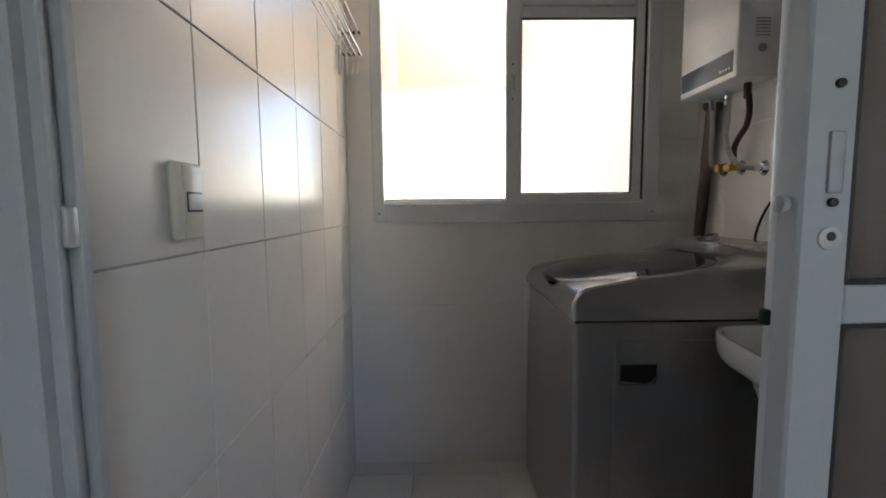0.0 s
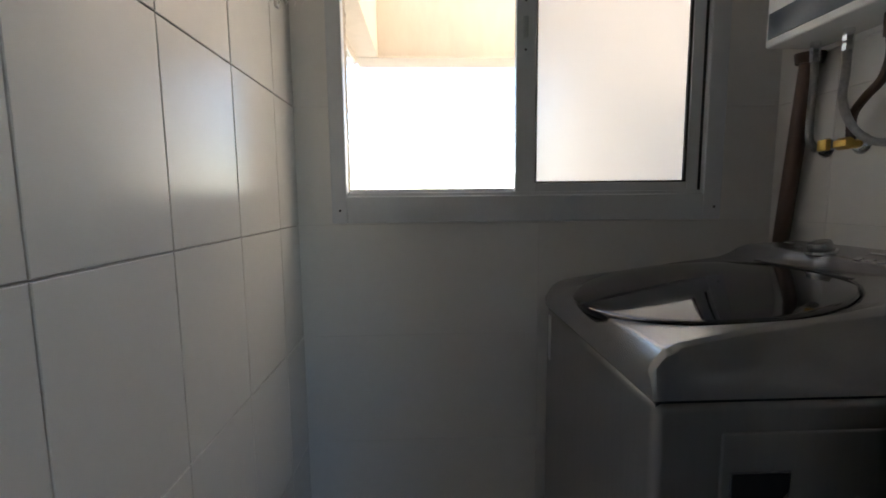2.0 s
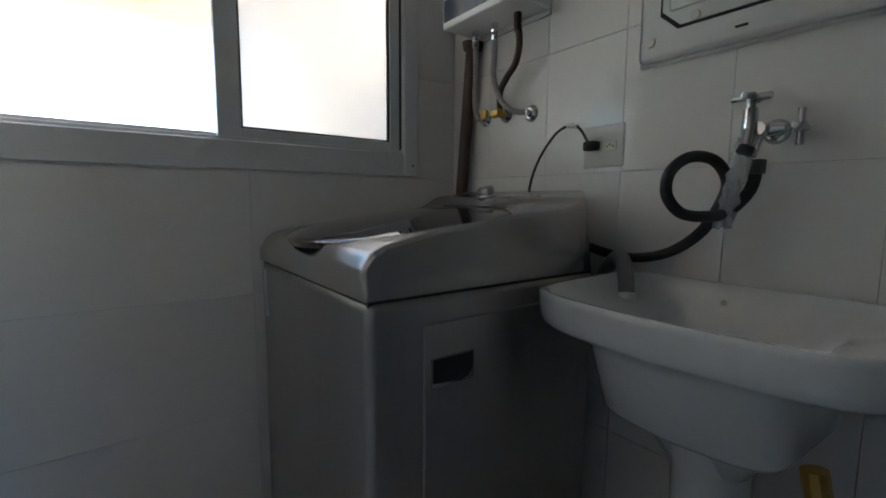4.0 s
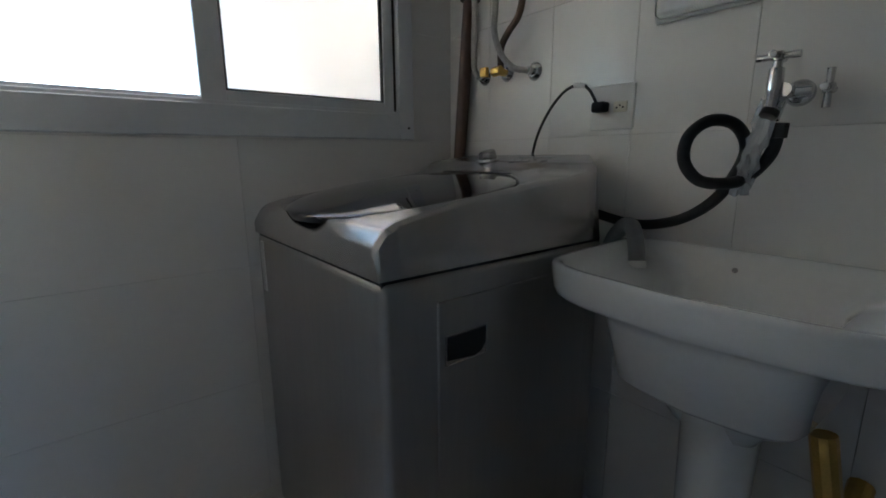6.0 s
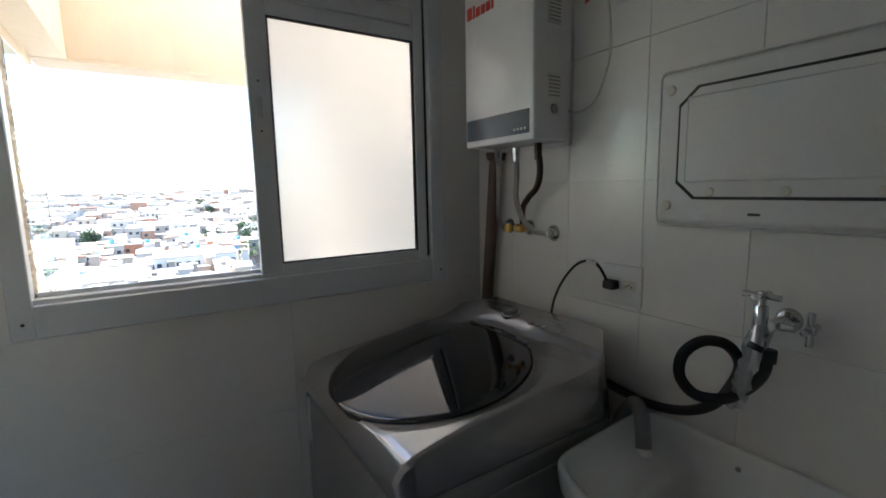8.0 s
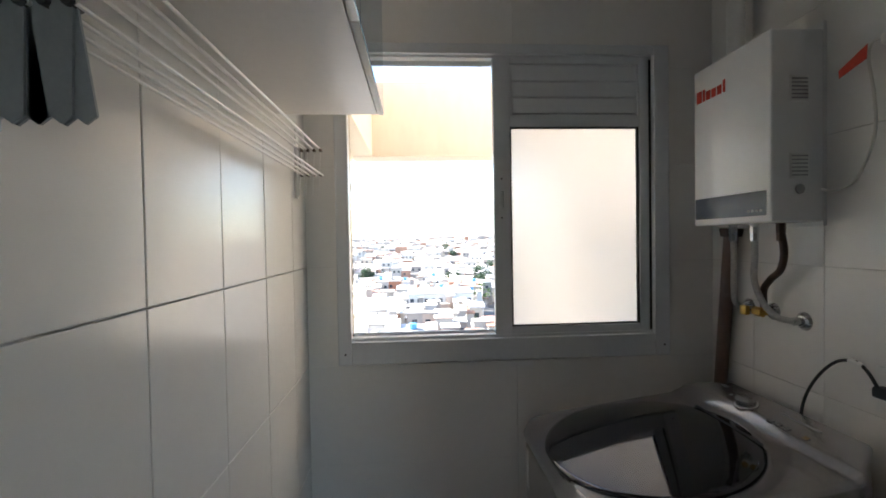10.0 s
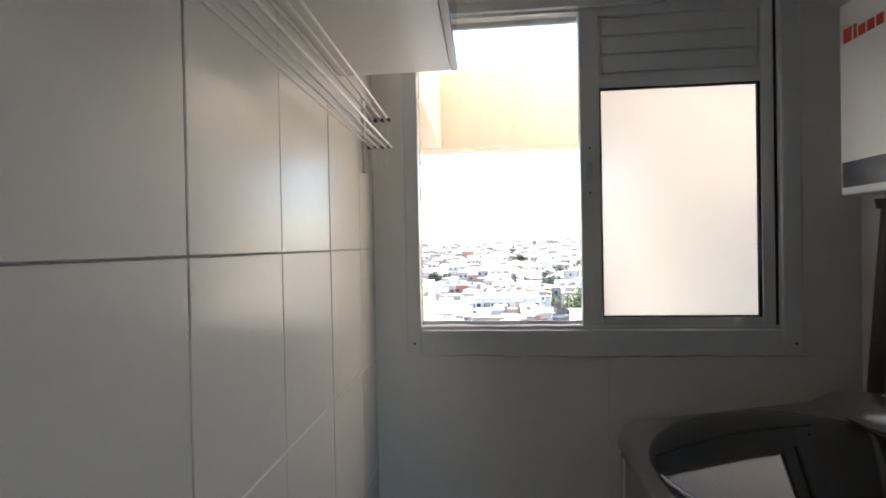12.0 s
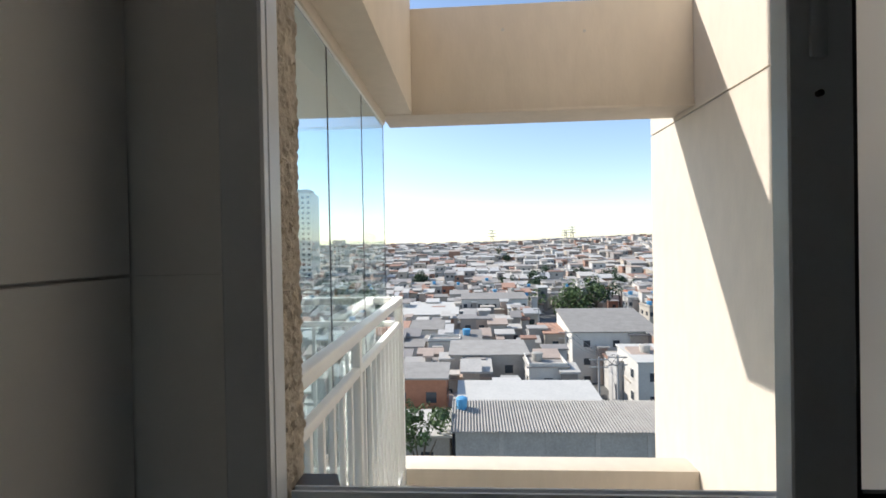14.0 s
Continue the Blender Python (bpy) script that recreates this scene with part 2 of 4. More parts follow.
wall_door = tagged(part("wall_door_side", bx((W + 0.008, DOOR - 0.12, -0.12), (2.75, DOOR, CEIL)), CREAM), "plain wall beside the sliding door", "wall", kind=S)
wall_over = tagged(part("wall_over_door", bx((0.0, DOOR - 0.1, 2.2), (W + 0.008, DOOR, CEIL)), CREAM), "plain wall over the sliding door", "wall", kind=S)

# ---- window ----
win = thing("window_1", (0.76, 0.05, WZ0), "white aluminium sliding window, one side open, with frosted sash", "window", kind=S)


def bars(bm, x0, x1, z0, z1, y0, y1, l, r, b, t, bevel=0.002):
    """Four mitre-free bars round an opening."""
    bx((x0, y0, z0), (x0 + l, y1, z1), bevel, 1, bm)
    bx((x1 - r, y0, z0), (x1, y1, z1), bevel, 1, bm)
    bx((x0 + l, y0, z0), (x1 - r, y1, z0 + b), bevel, 1, bm)
    bx((x0 + l, y0, z1 - t), (x1 - r, y1, z1), bevel, 1, bm)
    return bm


part("window_trim", bars(bmesh.new(), 0.113, 1.420, 1.163, 2.385, -0.014, 0.002, 0.05, 0.063, 0.088, 0.04, 0.003), ALU, win)
part("window_frame", bars(bmesh.new(), WX0 + 0.002, WX1 - 0.002, WZ0 + 0.002, WZ1 - 0.002, 0.003, 0.034, 0.010, 0.014, 0.016, 0.014), ALU, win)
bm = bmesh.new()
for y in (0.035, 0.046):
    bx((WX0 + 0.016, y, WZ0 + 0.018), (WX1 - 0.016, y + 0.003, WZ0 + 0.030), bm=bm)
    bx((WX0 + 0.016, y, WZ1 - 0.034), (WX1 - 0.016, y + 0.003, WZ1 - 0.016), bm=bm)
part("track", bm, ALU, win)
sash = part("sash", bars(bmesh.new(), 0.722, 1.346, 1.256, 2.345, 0.004, 0.032, 0.066, 0.040, 0.034, 0.030), ALU, win)
part("cross_rail", bx((0.788, 0.004, 2.072), (1.306, 0.032, 2.116), 0.002), ALU, sash)
part("frosted_pane", bx((0.788, 0.018, 1.290), (1.306, 0.022, 2.072)), FROST, sash, "frosted glass pane")
part("gasket", bars(bmesh.new(), 0.788, 1.306, 1.290, 2.072, 0.008, 0.016, 0.006, 0.009, 0.006, 0.007, 0.0), RUBBER, sash, "black rubber gasket")
part("vent_panel", bx((0.788, 0.014, 2.116), (1.306, 0.022, 2.315)), ALU, sash)
for k in range(3):
    bm = bmesh.new()
    z = 2.122 + k * 0.063
    flat(bm, [(0.80, 0.013, z), (0.80, 0.006, z + 0.004), (0.80, 0.013, z + 0.060)], (0.494, 0, 0))
    part("vent_slat", bm, ALU, sash)
part("latch", bx((0.742, -0.001, 1.755), (0.760, 0.004, 1.822), 0.003), ALU_DOOR, sash, "recessed grey finger latch")
for z in (1.718, 1.870):
    part("screw", rod((0.752, 0.0, z), (0.752, 0.005, z), 0.0035), RUBBER, sash)
outer = part("outer_sash", bars(bmesh.new(), 0.760, 1.352, 1.262, 2.340, 0.0345, 0.050, 0.030, 0.010, 0.016, 0.016), ALU, win)
part("seal", bx((1.347, 0.006, 1.262), (1.356, 0.034, 2.338)), RUBBER, win, "dark brush seal")
for x, z in ((0.140, 1.205), (1.395, 1.205)):
    part("screw", rod((x, -0.017, z), (x, -0.012, z), 0.004), DARK, win)
bm = bmesh.new()
flat(bm, [(0.160, 0.052, 1.262), (0.222, 0.052, 1.262), (0.205, 0.090, 1.262), (0.160, 0.090, 1.262)], (0, 0, 0.006))
part("sill_chip", bm, GRANITE, win, "dark stone sill end")

# ---- sliding door between kitchen and laundry ----
door = thing("door_1", (0.8, -1.62, 0.0), "grey aluminium sliding door with frosted panes, standing half open", "door", kind=S)
bm = bmesh.new()
bx((0.002, -1.655, 0.0), (0.044, -1.597, 2.2), 0.003, 1, bm)
bx((0.044, -1.640, 0.0), (0.058, -1.632, 2.2), 0.001, 1, bm)
bx((0.044, -1.612, 0.0), (0.058, -1.599, 2.2), 0.001, 1, bm)
part("door_jamb", bm, ALU_DOOR, door)
part("door_head", bx((0.0, -1.66, 2.15), (W, -1.585, 2.2), 0.003), ALU_DOOR, door)
part("strike", bx((0.044, -1.630, 1.195), (0.060, -1.614, 1.235), 0.003), ALU, door, "small white latch keeper")
bm = bmesh.new()
LX = 0.737
bx((LX, -1.648, 0.012), (LX + 0.048, -1.618, 2.14), 0.003, 1, bm)
bx((1.552, -1.648, 0.012), (1.60, -1.618, 2.14), 0.003, 1, bm)
for z0, z1 in ((0.012, 0.10), (1.118, 1.155), (2.06, 2.14)):
    bx((LX + 0.048, -1.646, z0), (1.552, -1.620, z1), 0.002, 1, bm)
leaf = part("door_leaf", bm, ALU_DOOR, door)
part("door_pane", bx((LX + 0.048, -1.636, 1.155), (1.552, -1.631, 2.06)), FROST, leaf, "frosted glass pane")
part("door_panel", bx((LX + 0.048, -1.636, 0.10), (1.552, -1.631, 1.118)), FROST, leaf, "frosted glass lower pane")
part("door_gasket", bars(bmesh.new(), LX + 0.048, 1.552, 1.155, 2.06, -1.645, -1.638, 0.004, 0.004, 0.005, 0.005, 0), RUBBER, leaf)
part("door_gasket", bars(bmesh.new(), LX + 0.048, 1.552, 0.10, 1.118, -1.645, -1.638, 0.004, 0.004, 0.005, 0.005, 0), RUBBER, leaf)
handle = part("door_handle", bx((LX + 0.022, -1.651, 1.240), (LX + 0.036, -1.647, 1.296), 0.003), ALU_DOOR, leaf, "recessed pull handle")
part("screw_plate", rod((LX + 0.028, -1.6505, 1.199), (LX + 0.028, -1.646, 1.199), 0.011, seg=20, bevel=0.001), ALU, leaf, "round pale cover plate")
for z in (1.201, 1.232, 1.337):
    part("door_screw", rod((LX + 0.028, -1.652, z), (LX + 0.028, -1.646, z), 0.0042, bevel=0.001), DARK, leaf)
part("fixed_stile", bx((0.752, -1.604, 0.012), (0.764, -1.590, 2.14), 0.002), ALU, door)
part("brush_seal", bx((0.7645, -1.612, 0.012), (0.792, -1.600, 2.14)), RUBBER, door)
part("fixed_pane", bx((0.7645, -1.599, 0.10), (1.60, -1.595, 2.14)), FROST, door, "frosted glass pane")
part("knob", rod((0.728, -1.632, 1.231), (0.737, -1.632, 1.231), 0.009, 0.007, bevel=0.002), ALU_DOOR, door)
part("bumper", bx((0.745, -1.602, 1.105), (0.7525, -1.593, 1.122), 0.002), RUBBER, door)

# ---- washing machine ----
washer = thing("washing_machine", (1.14, -0.44, 0), "silver top-loading washing machine with a smoked oval lid", "washing machine")
YC, YH = -0.4405, 0.3435
part("body", bx((0.805, -0.782, 0.03), (1.470, -0.100, 0.892), 0.018, 4), STEEL, washer, "brushed grey steel body")
part("seam", bx((0.811, -0.775, 0.880), (1.464, -0.107, 0.897)), DARK, washer)
for x in (0.86, 1.41):
    for y in (-0.73, -0.15):
        part("foot", rod((x, y, 0), (x, y, 0.032), 0.022, 0.018), DARK, washer)
part("side_panel", bx((0.925, -0.786, 0.10), (1.40, -0.780, 0.836), 0.004, 3), STEEL, washer)
# no hollow here: a proud dark plate gives the grip pocket's shade as colour
bm = bmesh.new()
flat(bm, [(0.945, -0.784, 0.762), (1.046, -0.784, 0.762), (1.046, -0.784, 0.728), (1.034, -0.784, 0.712), (1.015, -0.784, 0.707), (0.945, -0.784, 0.715)], (0, -0.0045, 0))
grip = part("side_grip", bm, DARK, washer, "flat dark plate in place of the side grip's shaded pocket")
part("grip_lip", bars(bmesh.new(), 0.941, 1.050, 0.703, 0.766, -0.7875, -0.784, 0.003, 0.003, 0.003, 0.003, 0.001), STEEL_TOP, grip)
part("energy_label", bx((0.8015, -0.160, 0.735), (0.8065, -0.138, 0.876)), PLASTIC, washer, "white paper label")

# heights of the cover's south shoulder, of its low front lip and of its middle, along x
SHOULDER = [(0.800, 0.945), (0.806, 0.957), (0.822, 0.984), (0.845, 0.995), (0.892, 1.004), (0.983, 1.021), (1.086, 1.035), (1.188, 1.046), (1.338, 1.056), (1.40, 1.068), (1.43, 1.086), (1.535, 1.106)]
MIDDLE = [(0.800, 0.930), (0.815, 0.950), (0.84, 0.966), (0.9, 0.981), (1.1, 1.008), (1.36, 1.042), (1.40, 1.062), (1.44, 1.088), (1.535, 1.106)]
LID_X, LID_Y, LID_RX, LID_RY = 1.096, -0.418, 0.295, 0.299


def along(table, x):
    return float(np.interp(x, [p[0] for p in table], [p[1] for p in table]))


def lid_plane(x):
    return 1.017 + 0.131 * (x - LID_X)


def top_height(x, y):
    """The cover's height: a raised shoulder on the south side, a low lip in front, a round well for the lid."""
    v = (y - YC) / YH
    low, high = along(MIDDLE, x), along(SHOULDER, x)
    z = low + (high - low) * (smooth_step(0.10, 0.42, -v) if v < 0 else 0.35 * smooth_step(0.75, 0.97, v))
    e = math.hypot((x - LID_X) / (LID_RX + 0.005), (y - LID_Y) / (LID_RY + 0.005))
    rim = lid_plane(x) - 0.003
    if z > rim:
        z = rim + (z - rim) * min(1, max(0, (e - 1.0) / 0.17))
    f = smooth_step(0.972, 1.0, e)
    z = z * f + min(z, lid_plane(x) - 0.014) * (1 - f)
    return z - 0.010 * max(0, (abs(v) - 0.955) / 0.045) ** 2


bm = bmesh.new()
NX, NY = 130, 100
grid = []
for i in range(NX + 1):
    u = i / NX
    x = 0.800 + 0.735 * (u - 0.12 * math.sin(2 * math.pi * u) / (2 * math.pi))
    row = []
    for j in range(NY + 1):
        v = math.sin((j / NY - 0.5) * math.pi) * 0.6 + (j / NY - 0.5) * 2 * 0.4
        pinch = 1 - 0.030 * (1 - smooth_step(0.80, 0.835, x)) - 0.27 * max(0, (x - 1.42) / 0.115)
        y = YC + v * YH * pinch
        row.append(bm.verts.new((x, y, top_height(x, YC + v * YH))))
    grid.append(row)
for i in range(NX):
    for j in range(NY):
        bm.faces.new((grid[i][j], grid[i][j + 1], grid[i + 1][j + 1], grid[i + 1][j]))
rim = [grid[i][0] for i in range(NX + 1)] + [grid[NX][j] for j in range(1, NY + 1)] + [grid[i][NY] for i in range(NX - 1, -1, -1)] + [grid[0][j] for j in range(NY - 1, 0, -1)]
low = []
for q in rim:
    d = q.co.y - YC
    low.append(bm.verts.new((min(1.468, max(0.803, q.co.x)), YC + max(-0.342, min(0.342, d * (1.0 if abs(d) < 0.25 else 1.08))), 0.896)))
for k in range(len(rim)):
    n = (k + 1) % len(rim)
    bm.faces.new((rim[k], rim[n], low[n], low[k]))
bm.faces.new(low)
cover = part("top_cover", bm, STEEL_TOP, washer, "silver plastic top cover")
cover.data.set_sharp_from_angle(angle=radians(42))


def lid_ring(bm, s, lift):
    pts = []
    for k in range(96):
        a = 2 * math.pi * k / 96
        x = LID_X + LID_RX * s * math.cos(a)
        pts.append((x, LID_Y + LID_RY * s * math.sin(a), lid_plane(x) + lift))
    return ring(bm, pts)


bm = bmesh.new()
loft(bm, [lid_ring(bm, 0.985, -0.016), lid_ring(bm, 1.0, -0.006), lid_ring(bm, 1.0, -0.001), lid_ring(bm, 0.988, 0.002), lid_ring(bm, 0.95, 0.004), lid_ring(bm, 0.75, 0.009), lid_ring(bm, 0.45, 0.013), lid_ring(bm, 0.15, 0.015)])
lid = part("lid", bm, LID, washer, "smoked dark glass lid")
bm = bmesh.new()
hinge_x = 1.352
flat(bm, [(hinge_x, -0.56, lid_plane(hinge_x) + 0.0045), (hinge_x + 0.008, -0.56, lid_plane(hinge_x) + 0.0055), (hinge_x + 0.008, -0.27, lid_plane(hinge_x) + 0.0055), (hinge_x, -0.27, lid_plane(hinge_x) + 0.0045)], (0, 0, 0.003))
part("hinge_bar", bm, DARK, lid)


def on_console(x, y, lift):
    return (x, y, along(MIDDLE, x) + lift)


kx, ky = 1.462, -0.365
kn = rod(on_console(kx, ky, -0.004), (kx - 0.010, ky, along(MIDDLE, kx) + 0.026), 0.030, 0.026, 24, bevel=0.003)
knob = part("program_knob", kn, STEEL_TOP, washer, "round silver program knob")
part("knob_ring", rod(on_console(kx, ky, -0.006), (kx - 0.002, ky, along(MIDDLE, kx) + 0.005), 0.036, 0.034, 24, bevel=0.002), CHROME, knob)


def console_bar(x0, x1, y0, y1, material, name, t=0.0015):
    bm = bmesh.new()
    zs = [along(MIDDLE, x) for x in (x0, x1)]
    flat(bm, [(x0, y0, zs[0] - 0.001), (x1, y0, zs[1] - 0.001), (x1, y1, zs[1] - 0.001), (x0, y1, zs[0] - 0.001)], (-0.2 * t, 0, t + 0.001))
    return part(name, bm, material, washer)


console_bar(1.492, 1.500, -0.590, -0.460, GREY_MARK, "level_scale")
for k, y in enumerate((-0.475, -0.503, -0.531, -0.592)):
    console_bar(1.436, 1.450, y - 0.016, y, CHROME, "button", 0.003)
console_bar(1.497, 1.507, -0.225, -0.195, GREY_MARK, "badge")
console_bar(1.468, 1.476, -0.285, -0.276, GREY_MARK, "indicator")

# ---- laundry sink ----
sink = thing("laundry_sink", (1.36, -1.112, 0), "white porcelain laundry sink with bowed front on a pedestal", "sink")
SC = Vector((1.370, -1.112, 0))


def sink_outline(n=72):
    pts = []
    for k in range(n):
        a = 2 * math.pi * k / n
        c, s = math.cos(a), math.sin(a)
        e = 9.0
        x = abs(c) ** (2 / e) * math.copysign(1, c)
        y = abs(s) ** (2 / e) * math.copysign(1, s)
        bow = 0.052 * (1 - y * y) if x < 0 else 0.0
        taper = 1 - 0.085 * (0.5 - 0.5 * x)
        pts.append(Vector((1.390 + 0.210 * x + bow * min(0, x), -1.112 + 0.322 * y * taper, 0)))
    return pts


OUT = sink_outline()


def sink_ring(bm, s, z, sx=None, shift=0.0):
    sx = s if sx is None else sx
    return ring(bm, [(SC.x + (p.x - SC.x) * sx + shift, SC.y + (p.y - SC.y) * s, z) for p in OUT])


bm = bmesh.new()
loft(bm, [sink_ring(bm, 0.26, 0.560, 0.34, 0.05), sink_ring(bm, 0.38, 0.615, 0.48, 0.05), sink_ring(bm, 0.51, 0.648, 0.66, 0.02), sink_ring(bm, 0.54, 0.664, 0.72, 0.015), sink_ring(bm, 0.57, 0.790, 0.86, 0.0), sink_ring(bm, 0.585, 0.806, 0.89), sink_ring(bm, 0.945, 0.816, 0.955), sink_ring(bm, 0.970, 0.822), sink_ring(bm, 0.985, 0.835), sink_ring(bm, 1.0, 0.874), sink_ring(bm, 0.998, 0.883),
          sink_ring(bm, 0.99, 0.8875), sink_ring(bm, 0.955, 0.888), sink_ring(bm, 0.935, 0.884), sink_ring(bm, 0.915, 0.866), sink_ring(bm, 0.74, 0.846, 0.88), sink_ring(bm, 0.54, 0.824, 0.85), sink_ring(bm, 0.48, 0.80, 0.79), sink_ring(bm, 0.44, 0.71, 0.60, 0.025), sink_ring(bm, 0.38, 0.692, 0.50, 0.03), sink_ring(bm, 0.15, 0.688, 0.2, 0.03)])
basin = part("basin", bm, PORCELAIN, sink)
basin.data.set_sharp_from_angle(angle=radians(60))
part("drain", rod((1.40, -1.112, 0.685), (1.40, -1.112, 0.694), 0.028, bevel=0.002), CHROME, basin)
part("overflow", rod((1.575, -1.055, 0.845), (1.570, -1.055, 0.845), 0.006, 0.006), GREY_MARK, basin)
bm = bmesh.new()
rings = []
for z, r in ((0.0, 0.12), (0.03, 0.105), (0.3, 0.082), (0.55, 0.090), (0.62, 0.115)):
    rings.append(ring(bm, [(1.42 + r * 1.05 * math.cos(2 * math.pi * k / 28), -1.112 + r * 0.8 * math.sin(2 * math.pi * k / 28), z) for k in range(28)]))
loft(bm, rings)
part("pedestal", bm, PORCELAIN, sink)
trap = thing("drain_trap", (1.50, -1.30, 0), "brass drain trap under the laundry sink", "drain trap")
part("trap_pipe", tube([(1.44, -1.27, 0.60), (1.44, -1.30, 0.45), (1.46, -1.32, 0.36), (1.52, -1.32, 0.40), (1.60, -1.32, 0.44)], 0.022), BRASS, trap)
part("trap_cup", rod((1.455, -1.315, 0.28), (1.455, -1.315, 0.40), 0.036, bevel=0.006), BRASS, trap)

# ---- drain hose over the sink's rim ----
hose = thing("drain_hose", (1.50, -0.80, 0.85), "grey corrugated drain hose hooked over the sink rim", "hose")
part("hose_body", tube([(1.525, -0.70, 0.60), (1.535, -0.755, 0.84), (1.530, -0.795, 0.915), (1.500, -0.840, 0.928), (1.468, -0.872, 0.890), (1.455, -0.884, 0.850)], 0.019, 14, 14, 0.05), GREY_HOSE, hose)
part("hose_end", rod((1.456, -0.883, 0.853), (1.452, -0.887, 0.836), 0.021, bevel=0.002), PLASTIC, hose)

# ---- black inlet hose with its loop ----
inlet = thing("inlet_hose", (1.55, -0.95, 1.0), "black rubber water hose looping from the tap", "hose")
CC, CU, R = Vector((1.483, -1.018, 1.108)), Vector((0.70, -0.71, 0.0)), 0.066
pts = [(1.50, -0.66, 0.975), (1.53, -0.73, 0.945), (1.548, -0.83, 0.928), (1.545, -0.93, 0.950), (1.532, -1.01, 1.005)]
for a in (-25, 15, 60, 105, 150, 195, 240, 285):
    pts.append(CC + CU * R * math.cos(radians(a)) + Vector((0, 0, R * math.sin(radians(a)))) + Vector((-0.71, -0.70, 0)) * 0.0001 * (a - 120))
pts += [(1.530, -1.066, 1.055), (1.552, -1.095, 1.100), (1.552, -1.105, 1.150)]
part("hose_body", tube(pts, 0.0125, 12, 8), RUBBER, inlet)
part("hose_nut", rod((1.552, -1.104, 1.135), (1.552, -1.105, 1.165), 0.017, seg=8, bevel=0.002), DARK, inlet)


# ---- tap ----
def cross_handle(parent, c, axis, r):
    """A four-armed tap handle on the given axis."""
    c, axis = Vector(c), Vector(axis).normalized()
    s = axis.orthogonal().normalized()
    q = axis.cross(s)
    bm = bmesh.new()
    for k in range(4):
        d = s * math.cos(math.pi / 4 + k * math.pi / 2) + q * math.sin(math.pi / 4 + k * math.pi / 2)
        rod(c, c + d * r, 0.0058, 0.0072, 10, bm, 0.001)
    rod(c - axis * 0.008, c + axis * 0.010, 0.011, 0.009, 14, bm, 0.002)
    return part("tap_handle", bm, CHROME, parent)


tap = thing("double_tap", (W, -1.115, 1.20), "chrome double garden tap with cross handles on the wall", "tap")
bm = bmesh.new()
rod((1.606, -1.118, 1.225), (1.596, -1.118, 1.225), 0.028, 0.020, 20, bm, 0.002)
rod((1.598, -1.118, 1.225), (1.520, -1.112, 1.225), 0.013, 0.013, 16, bm)
rod((1.552, -1.112, 1.225), (1.552, -1.150, 1.225), 0.014, 0.011, 16, bm)
rod((1.522, -1.096, 1.192), (1.522, -1.096, 1.267), 0.016, 0.013, 16, bm, 0.002)
rod((1.522, -1.096, 1.267), (1.522, -1.096, 1.284), 0.009, 0.007, 12, bm)
rod((1.522, -1.096, 1.227), (1.500, -1.100, 1.182), 0.013, 0.012, 16, bm)
rod((1.552, -1.105, 1.225), (1.538, -1.094, 1.172), 0.012, 0.013, 16, bm)
part("tap_body", bm, CHROME, tap)
cross_handle(tap, (1.520, -1.096, 1.288), (0, 0, 1), 0.036)
cross_handle(tap, (1.558, -1.172, 1.225), (0, -1, 0), 0.036)
part("spout_ring", rod((1.502, -1.101, 1.186), (1.496, -1.098, 1.174), 0.016, bevel=0.001), DARK, tap)
film = thing("plastic_film", (1.52, -1.09, 1.08), "crumpled clear plastic film hanging from the tap", "film")
bm = bmesh.new()
rng = random.Random(5)
rings = []
for k in range(14):
    f = k / 13
    c = Vector((1.515 + 0.012 * f, -1.096 + 0.040 * f, 1.205 - 0.190 * f))
    rings.append(ring(bm, [c + Vector((math.cos(2 * math.pi * j / 16) * (0.011 + 0.006 * rng.random()), math.sin(2 * math.pi * j / 16) * (0.011 + 0.012 * rng.random()), 0.008 * rng.random())) for j in range(16)]))
loft(bm, rings, caps=False)
sheet = part("film_sheet", bm, FILM, film, smooth=False)

# ---- water heater with its pipes ----
HX, HY0, HY1, HZ0, HZ1 = 1.432, -0.500, -0.150, 1.670, 2.222
heater = thing("water_heater", (W, -0.33, HZ0), "white gas water heater with a grey display on the wall", "water heater")
part("casing", bx((HX, HY0, HZ0), (W - 0.012, HY1, HZ1), 0.007, 3), ENAMEL, heater, "white enamelled casing")
part("back_plate", bx((W - 0.012, HY0 + 0.004, HZ0 - 0.012), (W, HY1 - 0.004, HZ1 + 0.025), 0.001), PLASTIC, heater)
disp = part("display", bx((HX - 0.002, -0.482, 1.692), (HX + 0.004, -0.160, 1.765), 0.0015), SCREEN, heater, "grey display strip")
for k in range(4):
    part("display_button", bx((HX - 0.0035, -0.42 - k * 0.016, 1.703), (HX - 0.001, -0.412 - k * 0.016, 1.711), 0.0005), PLASTIC, disp)
bm = bmesh.new()
for k, (w, h) in enumerate(((0.020, 0.030), (0.008, 0.030), (0.016, 0.022), (0.016, 0.022), (0.016, 0.022), (0.008, 0.030))):
    y = -0.168 - 1.4 * (0, 0.024, 0.036, 0.056, 0.076, 0.096)[k]
    w, h = w * 1.35, h * 1.35
    bx((HX - 0.0016, y - w, 2.105), (HX + 0.001, y, 2.105 + h), 0.0004, 1, bm)
    bx((HX - 0.0022, y - w * 0.6, 2.109), (HX - 0.0015, y - w * 0.4, 2.105 + h * 0.7), 0, 1, bm)
part("badge", bm, RED, heater, "red maker's mark")
